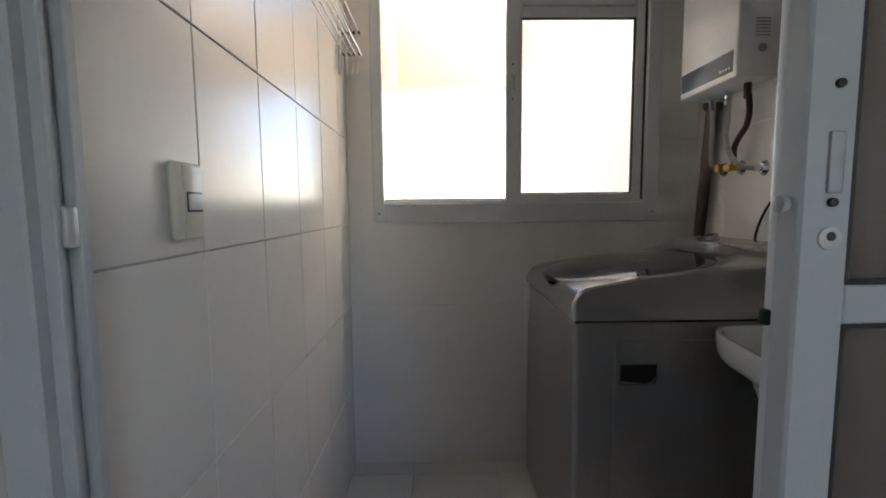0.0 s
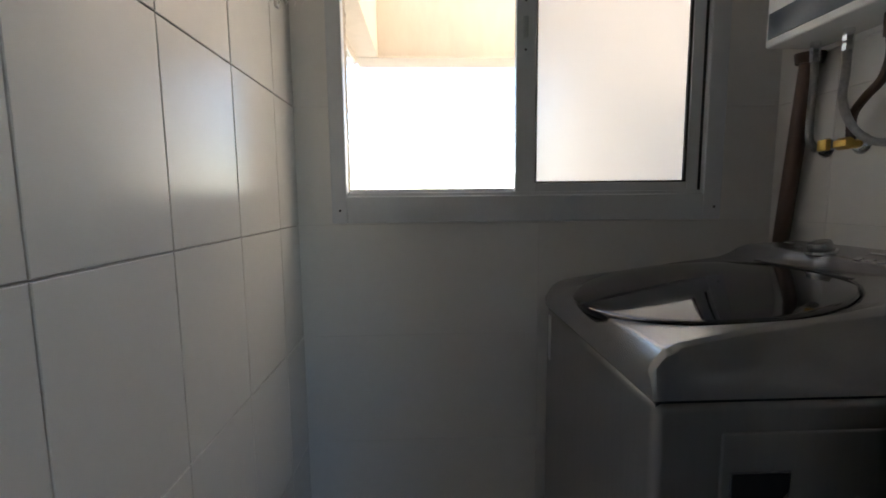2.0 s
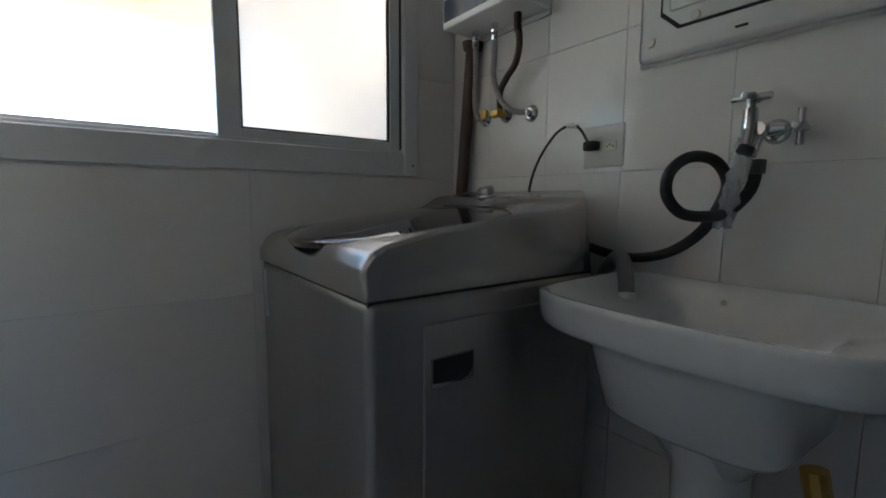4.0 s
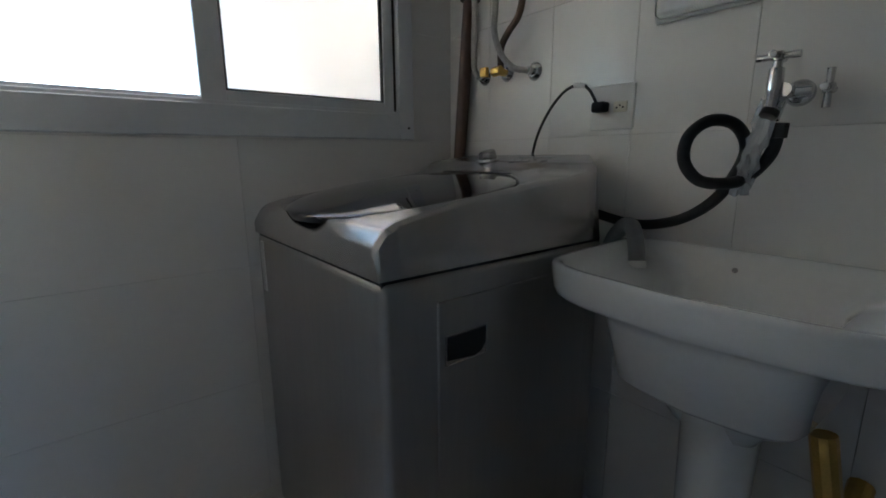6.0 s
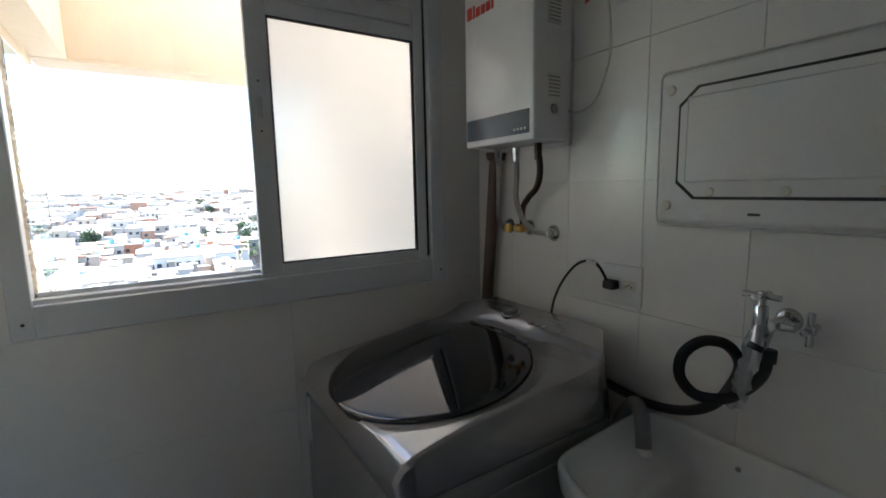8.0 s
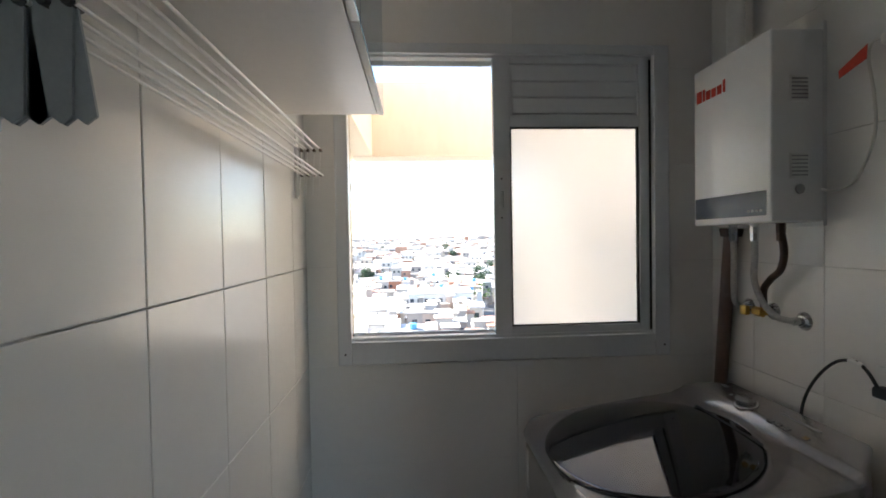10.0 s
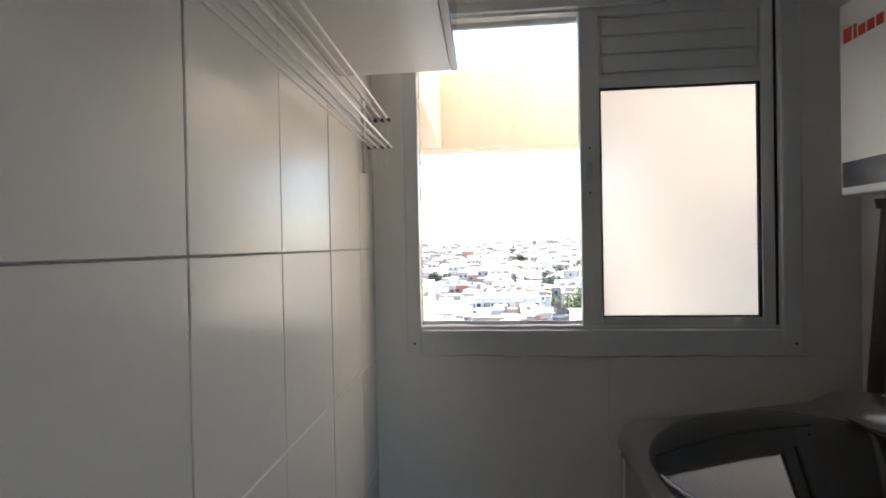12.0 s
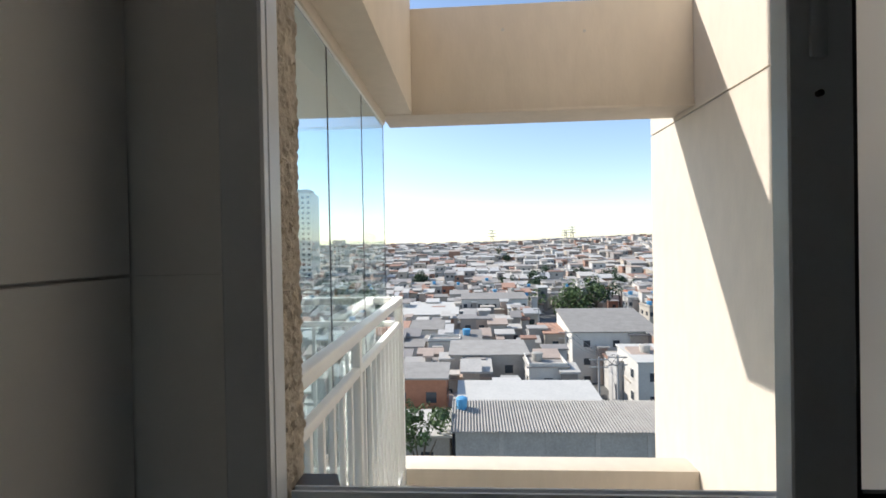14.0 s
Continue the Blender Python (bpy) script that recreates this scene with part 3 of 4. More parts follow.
for z0 in (2.015, 1.795):
    vent = part("side_vent", bx((1.487, HY0 - 0.002, z0), (1.545, HY0 + 0.002, z0 + 0.075), 0.001), PLASTIC, heater)
    for k in range(6):
        part("vent_slot", bx((1.492, HY0 - 0.0032, z0 + 0.008 + k * 0.011), (1.540, HY0 - 0.001, z0 + 0.012 + k * 0.011)), GREY_MARK, vent)
part("side_mark", rod((1.518, HY0 - 0.0025, 1.765), (1.518, HY0 + 0.001, 1.765), 0.014, seg=18), GREY_MARK, heater)
for y in (-0.215, -0.315, -0.420):
    part("connector", rod((1.53, y, 1.640), (1.53, y, 1.676), 0.013, seg=6, bevel=0.001), CHROME if y > -0.4 else COPPER, heater)
flue = thing("flue_pipe", (1.53, -0.225, HZ1), "ribbed pale aluminium flue pipe rising from the water heater", "flue pipe")
bm = bmesh.new()
rings = []
for k in range(61):
    z = HZ1 - 0.002 + (CEIL - HZ1 + 0.002) * k / 60
    r = 0.027 + 0.0012 * (k % 2)
    rings.append(ring(bm, [(1.535 + r * math.cos(2 * math.pi * j / 20), -0.225 + r * math.sin(2 * math.pi * j / 20), z) for j in range(20)]))
loft(bm, rings)
part("pipe", bm, ROD, flue)


def flex(label, material, pts, r, end_y, end_z, nut):
    th = thing("flexible_hose", (W, end_y, end_z), label, "hose", "hoses under the water heater")
    part("hose_body", tube(pts, r, 10, 12, 0.06), material, th)
    part("rosette", rod((W, end_y, end_z), (W - 0.014, end_y, end_z), 0.030, 0.018, 20, bevel=0.002), CHROME, th)
    part("nut", rod((W - 0.012, end_y, end_z), (W - 0.036, end_y, end_z), 0.013, seg=6, bevel=0.001), nut, th)
    part("top_nut", rod(pts[0], Vector(pts[0]) - Vector((0, 0, 0.03)), 0.012, seg=6, bevel=0.001), nut if nut is CHROME else COPPER, th)
    return th


flex("braided steel hose from heater to wall outlet", WORN_CHROME, [(1.53, -0.215, 1.645), (1.535, -0.213, 1.56), (1.54, -0.205, 1.46), (1.548, -0.200, 1.40), (1.572, -0.197, 1.378)], 0.0095, -0.195, 1.378, CHROME)
flex("braided steel hose curving from heater to wall outlet", WORN_CHROME, [(1.53, -0.315, 1.645), (1.53, -0.315, 1.56), (1.525, -0.318, 1.49), (1.53, -0.345, 1.42), (1.545, -0.385, 1.376), (1.572, -0.422, 1.366)], 0.0095, -0.422, 1.366, CHROME)
gas = flex("dark copper gas pipe with a brass valve", COPPER, [(1.53, -0.420, 1.645), (1.54, -0.420, 1.58), (1.55, -0.395, 1.525), (1.56, -0.345, 1.49), (1.565, -0.310, 1.45), (1.572, -0.303, 1.385)], 0.0105, -0.303, 1.378, BRASS)
part("gas_valve", rod((1.555, -0.283, 1.378), (1.555, -0.322, 1.378), 0.016, seg=6, bevel=0.002), BRASS, gas, "yellow brass valve")
part("valve_lever", bx((1.528, -0.276, 1.362), (1.545, -0.246, 1.394), 0.004), BRASS, gas)
bpipe = thing("brown_pipe", (1.57, -0.10, 0.9), "dark brown pipe leaning in the corner behind the washer", "pipe")
part("pipe", rod((1.565, -0.060, 0.70), (1.572, -0.150, 1.645), 0.021, 0.024, 16, bevel=0.001), BROWN, bpipe)
part("pipe_collar", rod((1.572, -0.149, 1.630), (1.572, -0.151, 1.660), 0.034, 0.040, 16, bevel=0.002), COPPER, bpipe)


# ---- outlets, plugs and cables ----
def outlet(y, z, label, sockets=(-1, 1)):
    th = thing("wall_outlet", (W, y, z), label, "outlet", "wall outlets")
    plate = part("plate", bx((W - 0.006, y - 0.065, z - 0.060), (W + 0.001, y + 0.065, z + 0.060), 0.004, 3), PLASTIC, th)
    for k in sockets:
        sk = part("socket", bx((W - 0.010, y + k * 0.026 - 0.020, z - 0.014), (W - 0.005, y + k * 0.026 + 0.020, z + 0.014), 0.003), PLASTIC_OLD, plate)
        for d in (-0.009, 0.0, 0.009):
            part("hole", rod((W - 0.0106, y + k * 0.026 + d, z + (0.003 if d == 0 else -0.002)), (W - 0.0090, y + k * 0.026 + d, z + (0.003 if d == 0 else -0.002)), 0.0028, seg=8), DARK, sk)
    return th


outlet(-0.702, 1.232, "white double wall outlet with a black plug")
plug = thing("black_plug", (W - 0.02, -0.680, 1.232), "black plug and cord of the washing machine", "plug")
part("plug_body", bx((W - 0.045, -0.700, 1.219), (W - 0.012, -0.660, 1.247), 0.007, 3), RUBBER, plug)
part("cord", tube([(W - 0.04, -0.675, 1.245), (W - 0.045, -0.652, 1.282), (W - 0.045, -0.620, 1.298), (W - 0.045, -0.565, 1.280), (W - 0.05, -0.510, 1.215), (W - 0.055, -0.475, 1.130), (W - 0.05, -0.462, 1.03), (W - 0.04, -0.46, 0.95)], 0.0042, 8, 10), RUBBER, plug)
part("cord_tag", rod((W - 0.045, -0.642, 1.292), (W - 0.045, -0.606, 1.298), 0.007, seg=8), PLASTIC, plug, "white paper tag")
outlet(-0.720, 2.090, "white wall outlet with the heater's plug", (1,))
plug2 = thing("heater_plug", (W - 0.02, -0.700, 2.10), "cream plug with a red tag and a white cord", "plug")
part("plug_body", bx((W - 0.046, -0.735, 2.096), (W - 0.012, -0.680, 2.124), 0.007, 3), PLASTIC_OLD, plug2)
part("cord", tube([(W - 0.035, -0.685, 2.112), (W - 0.035, -0.655, 2.115), (W - 0.03, -0.640, 2.08), (W - 0.025, -0.650, 1.98), (W - 0.02, -0.645, 1.88), (W - 0.02, -0.600, 1.78), (W - 0.02, -0.54, 1.755), (W - 0.02, -0.495, 1.765)], 0.0034, 8, 10), CABLE, plug2)
bm = bmesh.new()
flat(bm, [(W - 0.040, -0.645, 2.115), (W - 0.046, -0.575, 2.072), (W - 0.050, -0.580, 2.050), (W - 0.042, -0.645, 2.078)], (0.002, 0, 0))
part("tag", bm, RED, plug2, "red warning tag")

# ---- moulded wall board ----
board = thing("ironing_board_cabinet", (W, -1.12, 1.43), "white moulded plastic fold-down board mounted on the wall", "wall board")
PX = W - 0.032
Y0, Y1, Z0, Z1 = -0.812, -1.452, 1.425, 1.806


def octo(c, x, inset=0.0):
    y0, y1, z0, z1 = -0.866 - inset, -1.398 + inset, 1.488 + inset, 1.760 - inset
    return [(x, y0, z0 + c), (x, y0 - c * 1.1, z0), (x, y1 + c * 1.1, z0), (x, y1, z0 + c), (x, y1, z1 - c), (x, y1 + c * 1.1, z1), (x, y0 - c * 1.1, z1), (x, y0, z1 - c)]


part("board_flange", bx((W - 0.012, Y1 - 0.007, Z0 - 0.007), (W, Y0 + 0.007, Z1 + 0.007), 0.006, 3), PLASTIC, board)
part("board_frame", bx((PX, Y1, Z0), (W - 0.011, Y0, Z1), 0.016, 4), PLASTIC, board)
part("board_joint", flat(bmesh.new(), octo(0.04, PX + 0.001), (-0.0025, 0, 0)), RUBBER, board)
bm = flat(bmesh.new(), octo(0.04, PX + 0.001, 0.007), (-0.006, 0, 0))
flap = part("flap", bm, PLASTIC, board)
part("flap_field", bx((PX - 0.0105, -1.372, 1.530), (PX - 0.004, -0.892, 1.735), 0.006, 3), PLASTIC, flap)
for y in (-0.952, -1.105, -1.258):
    part("flap_clip", rod((PX - 0.009, y, 1.506), (PX - 0.002, y, 1.506), 0.010, 0.012, 16, bevel=0.002), PLASTIC_OLD, flap)
for y in (-0.844, -1.420):
    for z in (1.472, 1.759):
        part("cap", rod((PX - 0.005, y, z), (PX + 0.002, y, z), 0.011, 0.013, 18, bevel=0.002), PLASTIC_OLD, board)
part("board_mark", bx((PX - 0.001, -1.060, 1.452), (PX + 0.002, -1.035, 1.458)), DARK, board)

# ---- light switch ----
switch = thing("light_switch", (0, -1.332, 1.242), "white light switch plate with one rocker", "light switch")
part("plate", bx((0.0005, -1.374, 1.182), (0.012, -1.290, 1.305), 0.006, 3), PLASTIC_OLD, switch)
part("insert", bx((0.010, -1.352, 1.186), (0.0145, -1.300, 1.301), 0.003, 2), PLASTIC_OLD, switch)
part("rocker_gap", bx((0.0125, -1.346, 1.227), (0.0155, -1.301, 1.259), 0.001), DARK, switch)
part("rocker", bx((0.013, -1.343, 1.230), (0.019, -1.304, 1.256), 0.003), PLASTIC, switch)

# ---- drying rack ----
rack = thing("drying_rack", (0.05, -0.70, 1.87), "folded wall-mounted drying rack with thin white rods", "drying rack")
RX = (0.024, 0.046, 0.068, 0.090)
for k, x in enumerate(RX):
    for z in (1.954 + 0.002 * k, 1.869):
        part("rod", rod((x + (0.004 if z < 1.9 else -0.004), -0.128, z), (x + (0.004 if z < 1.9 else -0.004), -1.262, z), 0.0034, seg=8), ROD, rack)
# same bracket twice: far one white, near one coloured grey for its shade
for y, material, zl in ((-0.140, ROD, 1.800), (-1.258, RACK_SHADED, 1.762)):
    part("wall_bracket", bx((0.0005, y - 0.006, zl - 0.012), (0.010, y + 0.014, 2.03), 0.002), material, rack)
    for k in range(4):
        for s in (0, 1):
            if y > -1 and s:
                continue
            x = RX[k] - 0.008
            z0, z1 = zl, 1.985 if y < -1 else 1.960
            lean = 0.016 if s else -0.004
            bm = bmesh.new()
            yy = y + 0.004 * s - 0.004 * (k % 2)
            hw = 0.0105 if y < -1 else 0.004
            flat(bm, [(x - hw + lean, yy, z0), (x + lean, yy, z0 - 0.008), (x + hw + lean, yy, z0), (x + hw - lean, yy, z1), (x - lean, yy, z1 + 0.008), (x - hw - lean, yy, z1)], (0, 0.003, 0))
            part("slat", bm, material, rack)
    for k, x in enumerate(RX):
        for z in (1.954, 1.869):
            part("rivet", rod((x, y - 0.010, z), (x, y + 0.010, z), 0.0055, seg=10, bevel=0.001), DARK if y < -1 else COPPER, rack)

# ---- wall cabinet ----
cab = thing("wall_cabinet", (0.16, -0.90, 2.014), "white laminate wall cabinet above the drying rack", "cabinet")
part("carcass", bx((0.001, -1.50, 2.016), (0.305, -0.358, 2.597), 0.002), LAMINATE, cab)
for y0, y1 in ((-0.928, -0.360), (-1.498, -0.932)):
    d = part("cabinet_door", bx((0.307, y0, 2.014), (0.323, y1, 2.580), 0.002), LAMINATE, cab)
    part("edge_strip", bx((0.3235, y0 + 0.002, 2.016), (0.3255, y1 - 0.002, 2.56)), GLOSS_BLUE, d, "blue-grey gloss front")
part("hinge", bx((0.300, -0.3575, 2.20), (0.318, -0.350, 2.26), 0.003), DARK, cab)

# ---- outside: facade, beams, ledge and balcony ----
XR = 1.772
facade = thing("facade", (0.6, 0.13, -3.0), "beige rendered outside wall round the window", "wall", kind=S)
bm = bmesh.new()
for a, b in (((-0.20, 0.081, -6), (W + 0.17, 0.098, WZ0)), ((-0.20, 0.081, WZ1), (W + 0.17, 0.098, 6.5)), ((-0.20, 0.081, WZ0), (WX0 - 0.004, 0.098, WZ1)), ((WX1, 0.081, WZ0), (W + 0.17, 0.098, WZ1))):
    bx(a, b, bm=bm)
part("render", bm, STUCCO, facade)
bm = bmesh.new()
cols = [(WX0 - 0.016, 0.103)] + [(WX0 + 0.0 + 0.008 * min(1, k / 2), 0.103 - 0.067 * max(0, k - 1) / 15) for k in range(17)]
rows = []
for n in range(301):
    z = WZ0 + 0.001 + (WZ1 - WZ0 - 0.002) * n / 300
    row = []
    for x, y in cols:
        q = Vector((x, y, z))
        lump = max(-0.3, noise.noise(q * 110)) + 0.5 * noise.noise(q * 230)
        row.append(bm.verts.new((x + 0.0042 * lump, y + 0.002 * noise.noise(q * 140), z)))
    rows.append(row)
for p, q in zip(rows, rows[1:]):
    for k in range(len(cols) - 1):
        bm.faces.new((p[k], p[k + 1], q[k + 1], q[k]))
part("reveal", bm, STUCCO_ROUGH, facade, "rough textured stucco reveal")
east = thing("side_wall", (XR, 1.5, -3), "beige rendered side wall in bright sun", "wall", kind=S)
part("wall_low", bx((XR, 0.13, -24), (XR + 0.25, 2.95, 2.352)), STUCCO, east)
part("wall_high", bx((XR, 0.13, 2.364), (XR + 0.25, 2.95, 8.0)), STUCCO, east)
part("groove", bx((XR + 0.012, 0.13, 2.350), (XR + 0.24, 2.94, 2.366)), GROUT, east)
beam = thing("front_beam", (0.9, 2.4, 2.39), "beige concrete beam across the light well", "beam", kind=S)
part("beam_body", bx((-0.15, 2.300, 2.392), (XR, 2.590, 3.060), 0.006), STUCCO, beam)
part("drip_edge", bx((0.043, 2.290, 2.386), (XR - 0.001, 2.302, 2.402), 0.002), STUCCO, beam)
for x, z in ((0.62, 2.90), (1.12, 2.87)):
    part("tie_hole", rod((x, 2.304, z), (x, 2.297, z), 0.009, seg=10), GROUT, beam)
side = thing("balcony_beam", (-0.05, 1.2, 2.39), "beige concrete beam over the balcony glazing", "beam", kind=S)
part("beam_body", bx((-0.170, 0.098, 2.396), (0.043, 2.298, 3.13), 0.005), STUCCO, side)
part("soffit_step", bx((-0.165, 0.098, 2.345), (-0.130, 2.31, 2.395), 0.002), STUCCO, side)
ledge = thing("ledge", (0.9, 2.6, 0.1), "beige rendered ledge at the edge of the light well", "ledge", kind=S)
part("ledge_body", bx((-0.15, 2.300, -0.8), (XR, 2.480, 0.150), 0.006), STUCCO, ledge)
slab = thing("balcony_slab", (-1.5, 1.2, 0.0), "concrete balcony floor behind the railing", "balcony", kind=S)
part("slab", bx((-3.2, 0.098, -0.2), (0.043, 2.33, 0.05), 0.004), STUCCO, slab)
part("upper_slab", bx((-3.2, 0.098, 2.40), (-0.171, 2.33, 3.085), 0.004), PLASTER, slab)
part("side_wall", bx((-3.35, 0.098, -0.2), (-3.2, 2.33, 6.0)), STUCCO, slab)


def railing(z, label, dy=0.0):
    th = thing("balcony_railing", (-0.06, 1.2, z), label, "railing", "balcony railings")
    top = z + 1.20
    bm = bx((-0.085, 0.16, top - 0.045), (-0.035, 2.285 + dy, top), 0.008)
    part("top_rail", bm, RAIL, th)
    part("second_rail", bx((-0.076, 0.16, top - 0.185), (-0.044, 2.28 + dy, top - 0.150), 0.005), RAIL, th)
    part("bottom_rail", bx((-0.076, 0.16, z + 0.09), (-0.044, 2.28 + dy, z + 0.12), 0.005), RAIL, th)
    part("top_rail", bx((-3.1, 2.235 + dy, top - 0.045), (-0.086, 2.285 + dy, top), 0.008), RAIL, th)
    part("second_rail", bx((-3.1, 2.244 + dy, top - 0.185), (-0.077, 2.276 + dy, top - 0.150), 0.005), RAIL, th)
    part("bottom_rail", bx((-3.1, 2.244 + dy, z + 0.09), (-0.077, 2.276 + dy, z + 0.12), 0.005), RAIL, th)
    post = bx((-0.085, 2.235 + dy, z), (-0.035, 2.283 + dy, top - 0.046), 0.004)
    part("post", post, RAIL, th)
    part("post", bx((-0.078, 1.20, z), (-0.042, 1.235, top - 0.046), 0.004), RAIL, th)
    y = 0.26
    while y < 2.2:
        part("baluster", bx((-0.069, y, z + 0.121), (-0.051, y + 0.022, top - 0.186), 0.002), RAIL, th)
        y += 0.105
    x = -0.20
    while x > -3.0:
        part("baluster", bx((x, 2.251 + dy, z + 0.121), (x + 0.022, 2.269 + dy, top - 0.186), 0.002), RAIL, th)
        x -= 0.105
    return th


railing(0.05, "white painted metal railing along the glazed balcony")
railing(3.09, "white painted metal railing of the balcony above", 0.08)
glaz = thing("balcony_glazing", (-0.15, 1.2, 0.05), "frameless clear glass panels closing the balcony", "glazing")
ys = [0.16, 0.64, 1.20, 1.75, 2.325]
for a, b in zip(ys, ys[1:]):
    p = part("pane", bx((-0.157, a + 0.002, 0.06), (-0.149, b - 0.002, 2.34)), CLEAR, glaz)
    p.visible_shadow = False
    part("edge_seal", bx((-0.158, b - 0.0035, 0.06), (-0.148, b + 0.0015, 2.34)), DARK, p)
xs = [-0.16, -0.75, -1.35, -1.95, -2.55, -3.15]
for a, b in zip(xs, xs[1:]):
    p = part("pane", bx((b + 0.002, 2.318, 0.06), (a - 0.002, 2.326, 2.34)), CLEAR, glaz)
    p.visible_shadow = False
    part("edge_seal", bx((b - 0.002, 2.317, 0.06), (b + 0.002, 2.327, 2.34)), DARK, p)
part("glass_rail", bx((-0.168, 0.16, 2.341), (-0.140, 2.33, 2.346), 0.001), RAIL, glaz)

# ---- city below ----
ASPHALT = mat("asphalt", (0.10, 0.10, 0.10), 0.9, vary=0.15, scale=0.3)
GROUND = mat("city_ground", (0.13, 0.125, 0.115), 0.95, vary=0.3, scale=0.05)
WHITEWASH = mat("whitewash", (0.64, 0.60, 0.53), 0.85, vary=0.12, scale=0.6, rand=0.08)
CONCRETE = mat("bare_concrete", (0.42, 0.385, 0.335), 0.9, vary=0.2, scale=0.7, rand=0.1)
BRICK = mat("orange_brick", (0.42, 0.19, 0.11), 0.9, vary=0.2, scale=2.0, rand=0.1)
BEIGE = mat("beige_wash", (0.42, 0.37, 0.30), 0.85, vary=0.12, scale=0.6, rand=0.1)
BLUE = mat("blue_paint", (0.10, 0.33, 0.55), 0.7, vary=0.1, scale=1.0)
ROOF_GREY = mat("fibre_cement_roof", (0.31, 0.285, 0.25), 0.9, vary=0.2, scale=0.8, rand=0.15)
ROOF_WHITE = mat("white_roof", (0.56, 0.53, 0.47), 0.8, vary=0.1, scale=0.4)
ROOF_CLAY = mat("clay_roof", (0.38, 0.22, 0.15), 0.9, vary=0.2, scale=0.8, rand=0.15)
PANE = mat("dark_window", (0.05, 0.06, 0.07), 0.2, vary=0.2, scale=1.0)
LEAF = mat("foliage", (0.075, 0.115, 0.035), 0.8, vary=0.35, scale=0.8, island=0.4)
LEAF_DARK = mat("dark_foliage", (0.035, 0.065, 0.028), 0.8, vary=0.35, scale=0.8, island=0.4)
BARK = mat("bark", (0.12, 0.09, 0.06), 0.9, vary=0.2, scale=3)
WOOD_POLE = mat("pole_concrete", (0.36, 0.35, 0.33), 0.9, vary=0.1, scale=2)


def level(x, y):
    """The ground's height: flat near, rising to a far ridge that is higher to the east."""
    return -22.0 + 19.0 * smooth_step(140, 900, y) + 9.0 * smooth_step(200, 900, y) * smooth_step(-0.05, 0.45, x / max(y, 1)) - 6 * smooth_step(1300, 4000, y)


bm = bmesh.new()
NG = 60
axis_x = [math.copysign(abs(k / NG * 2 - 1) ** 2.2, k / NG * 2 - 1) * 4200 for k in range(NG + 1)]
axis_y = [-600 + 5000 * (k / NG) ** 2.0 for k in range(NG + 1)]
gv = [[bm.verts.new((x, y, level(x, y))) for y in axis_y] for x in axis_x]
for i in range(NG):
    for j in range(NG):
        bm.faces.new((gv[i][j], gv[i + 1][j], gv[i + 1][j + 1], gv[i][j + 1]))
tagged(part("ground", bm, GROUND), "dusty city ground reaching to the horizon", "ground", kind=S)


def house(name, x0, x1, y0, y1, top, walls, roof, label, slope=0.0, storeys=2, windows=3, overhang=0.25, group="houses below", category="house", tank=False):
    """A small building: walls, a flat or sloping roof with thickness, and recessed-looking windows on the sides in view."""
    base = min(level(x0, y0), level(x1, y0)) - 0.5
    th = thing(name, ((x0 + x1) / 2, (y0 + y1) / 2, base), label, category, group)
    part("wall", bx((x0, y0, base), (x1, y1, top)), walls, th)
    o = overhang
    bm = bmesh.new()
    flat(bm, [(x0 - o, y0 - o, top + 0.01), (x1 + o, y0 - o, top + 0.01), (x1 + o, y1 + o, top + 0.01 + slope), (x0 - o, y1 + o, top + 0.01 + slope)], (0, 0, 0.18))
    part("roof", bm, roof, th)
    if slope > 0.3:
        bm = bmesh.new()
        flat(bm, [(x0, y0 + 0.1, top), (x0, y1, top), (x0, y1, top + slope)], (x1 - x0, 0, 0))
        part("gable", bm, walls, th)
    elif slope == 0.0:
        part("parapet", bars_flat(x0, x1, y0, y1, top + 0.19, 0.35), walls, th)
    for s in range(storeys):
        z = top - 2.4 - s * 3.0
        if z < base + 0.5:
            break
        for k in range(windows):
            cx = x0 + (x1 - x0) * (k + 0.5) / windows
            wd = part("window", bx((cx - 0.65, y0 - 0.06, z - 0.1), (cx + 0.65, y0 + 0.01, z + 1.2)), walls, th)
            part("window_pane", bx((cx - 0.55, y0 - 0.075, z), (cx + 0.55, y0 - 0.058, z + 1.1)), PANE, wd)
        for k in range(2):
            cy = y0 + (y1 - y0) * (k + 0.5) / 2
            for xs, d in ((x0, -1), (x1, 1)):
                wd = part("window", bx((xs - 0.06, cy - 0.65, z - 0.1), (xs + 0.06, cy + 0.65, z + 1.2)), walls, th)
                part("window_pane", bx((xs - 0.075, cy - 0.55, z), (xs + 0.075, cy + 0.55, z + 1.1)), PANE, wd)
    if tank:
        cx, cy = x0 + (x1 - x0) * 0.3, (y0 + y1) / 2
        part("water_tank", rod((cx, cy, top + 0.15 + slope / 2), (cx, cy, top + 1.25 + slope / 2), 0.62, 0.75, 16, bevel=0.08), BLUE if tank == "blue" else CONCRETE, th)
    return th


def bars_flat(x0, x1, y0, y1, z, h):
    bm = bmesh.new()
    t = 0.15
    for a, b in (((x0, y0, z), (x1, y0 + t, z + h)), ((x0, y1 - t, z), (x1, y1, z + h)), ((x0, y0 + t, z), (x0 + t, y1 - t, z + h)), ((x1 - t, y0 + t, z), (x1, y1 - t, z + h))):
        bx(a, b, bm=bm)
    return bm


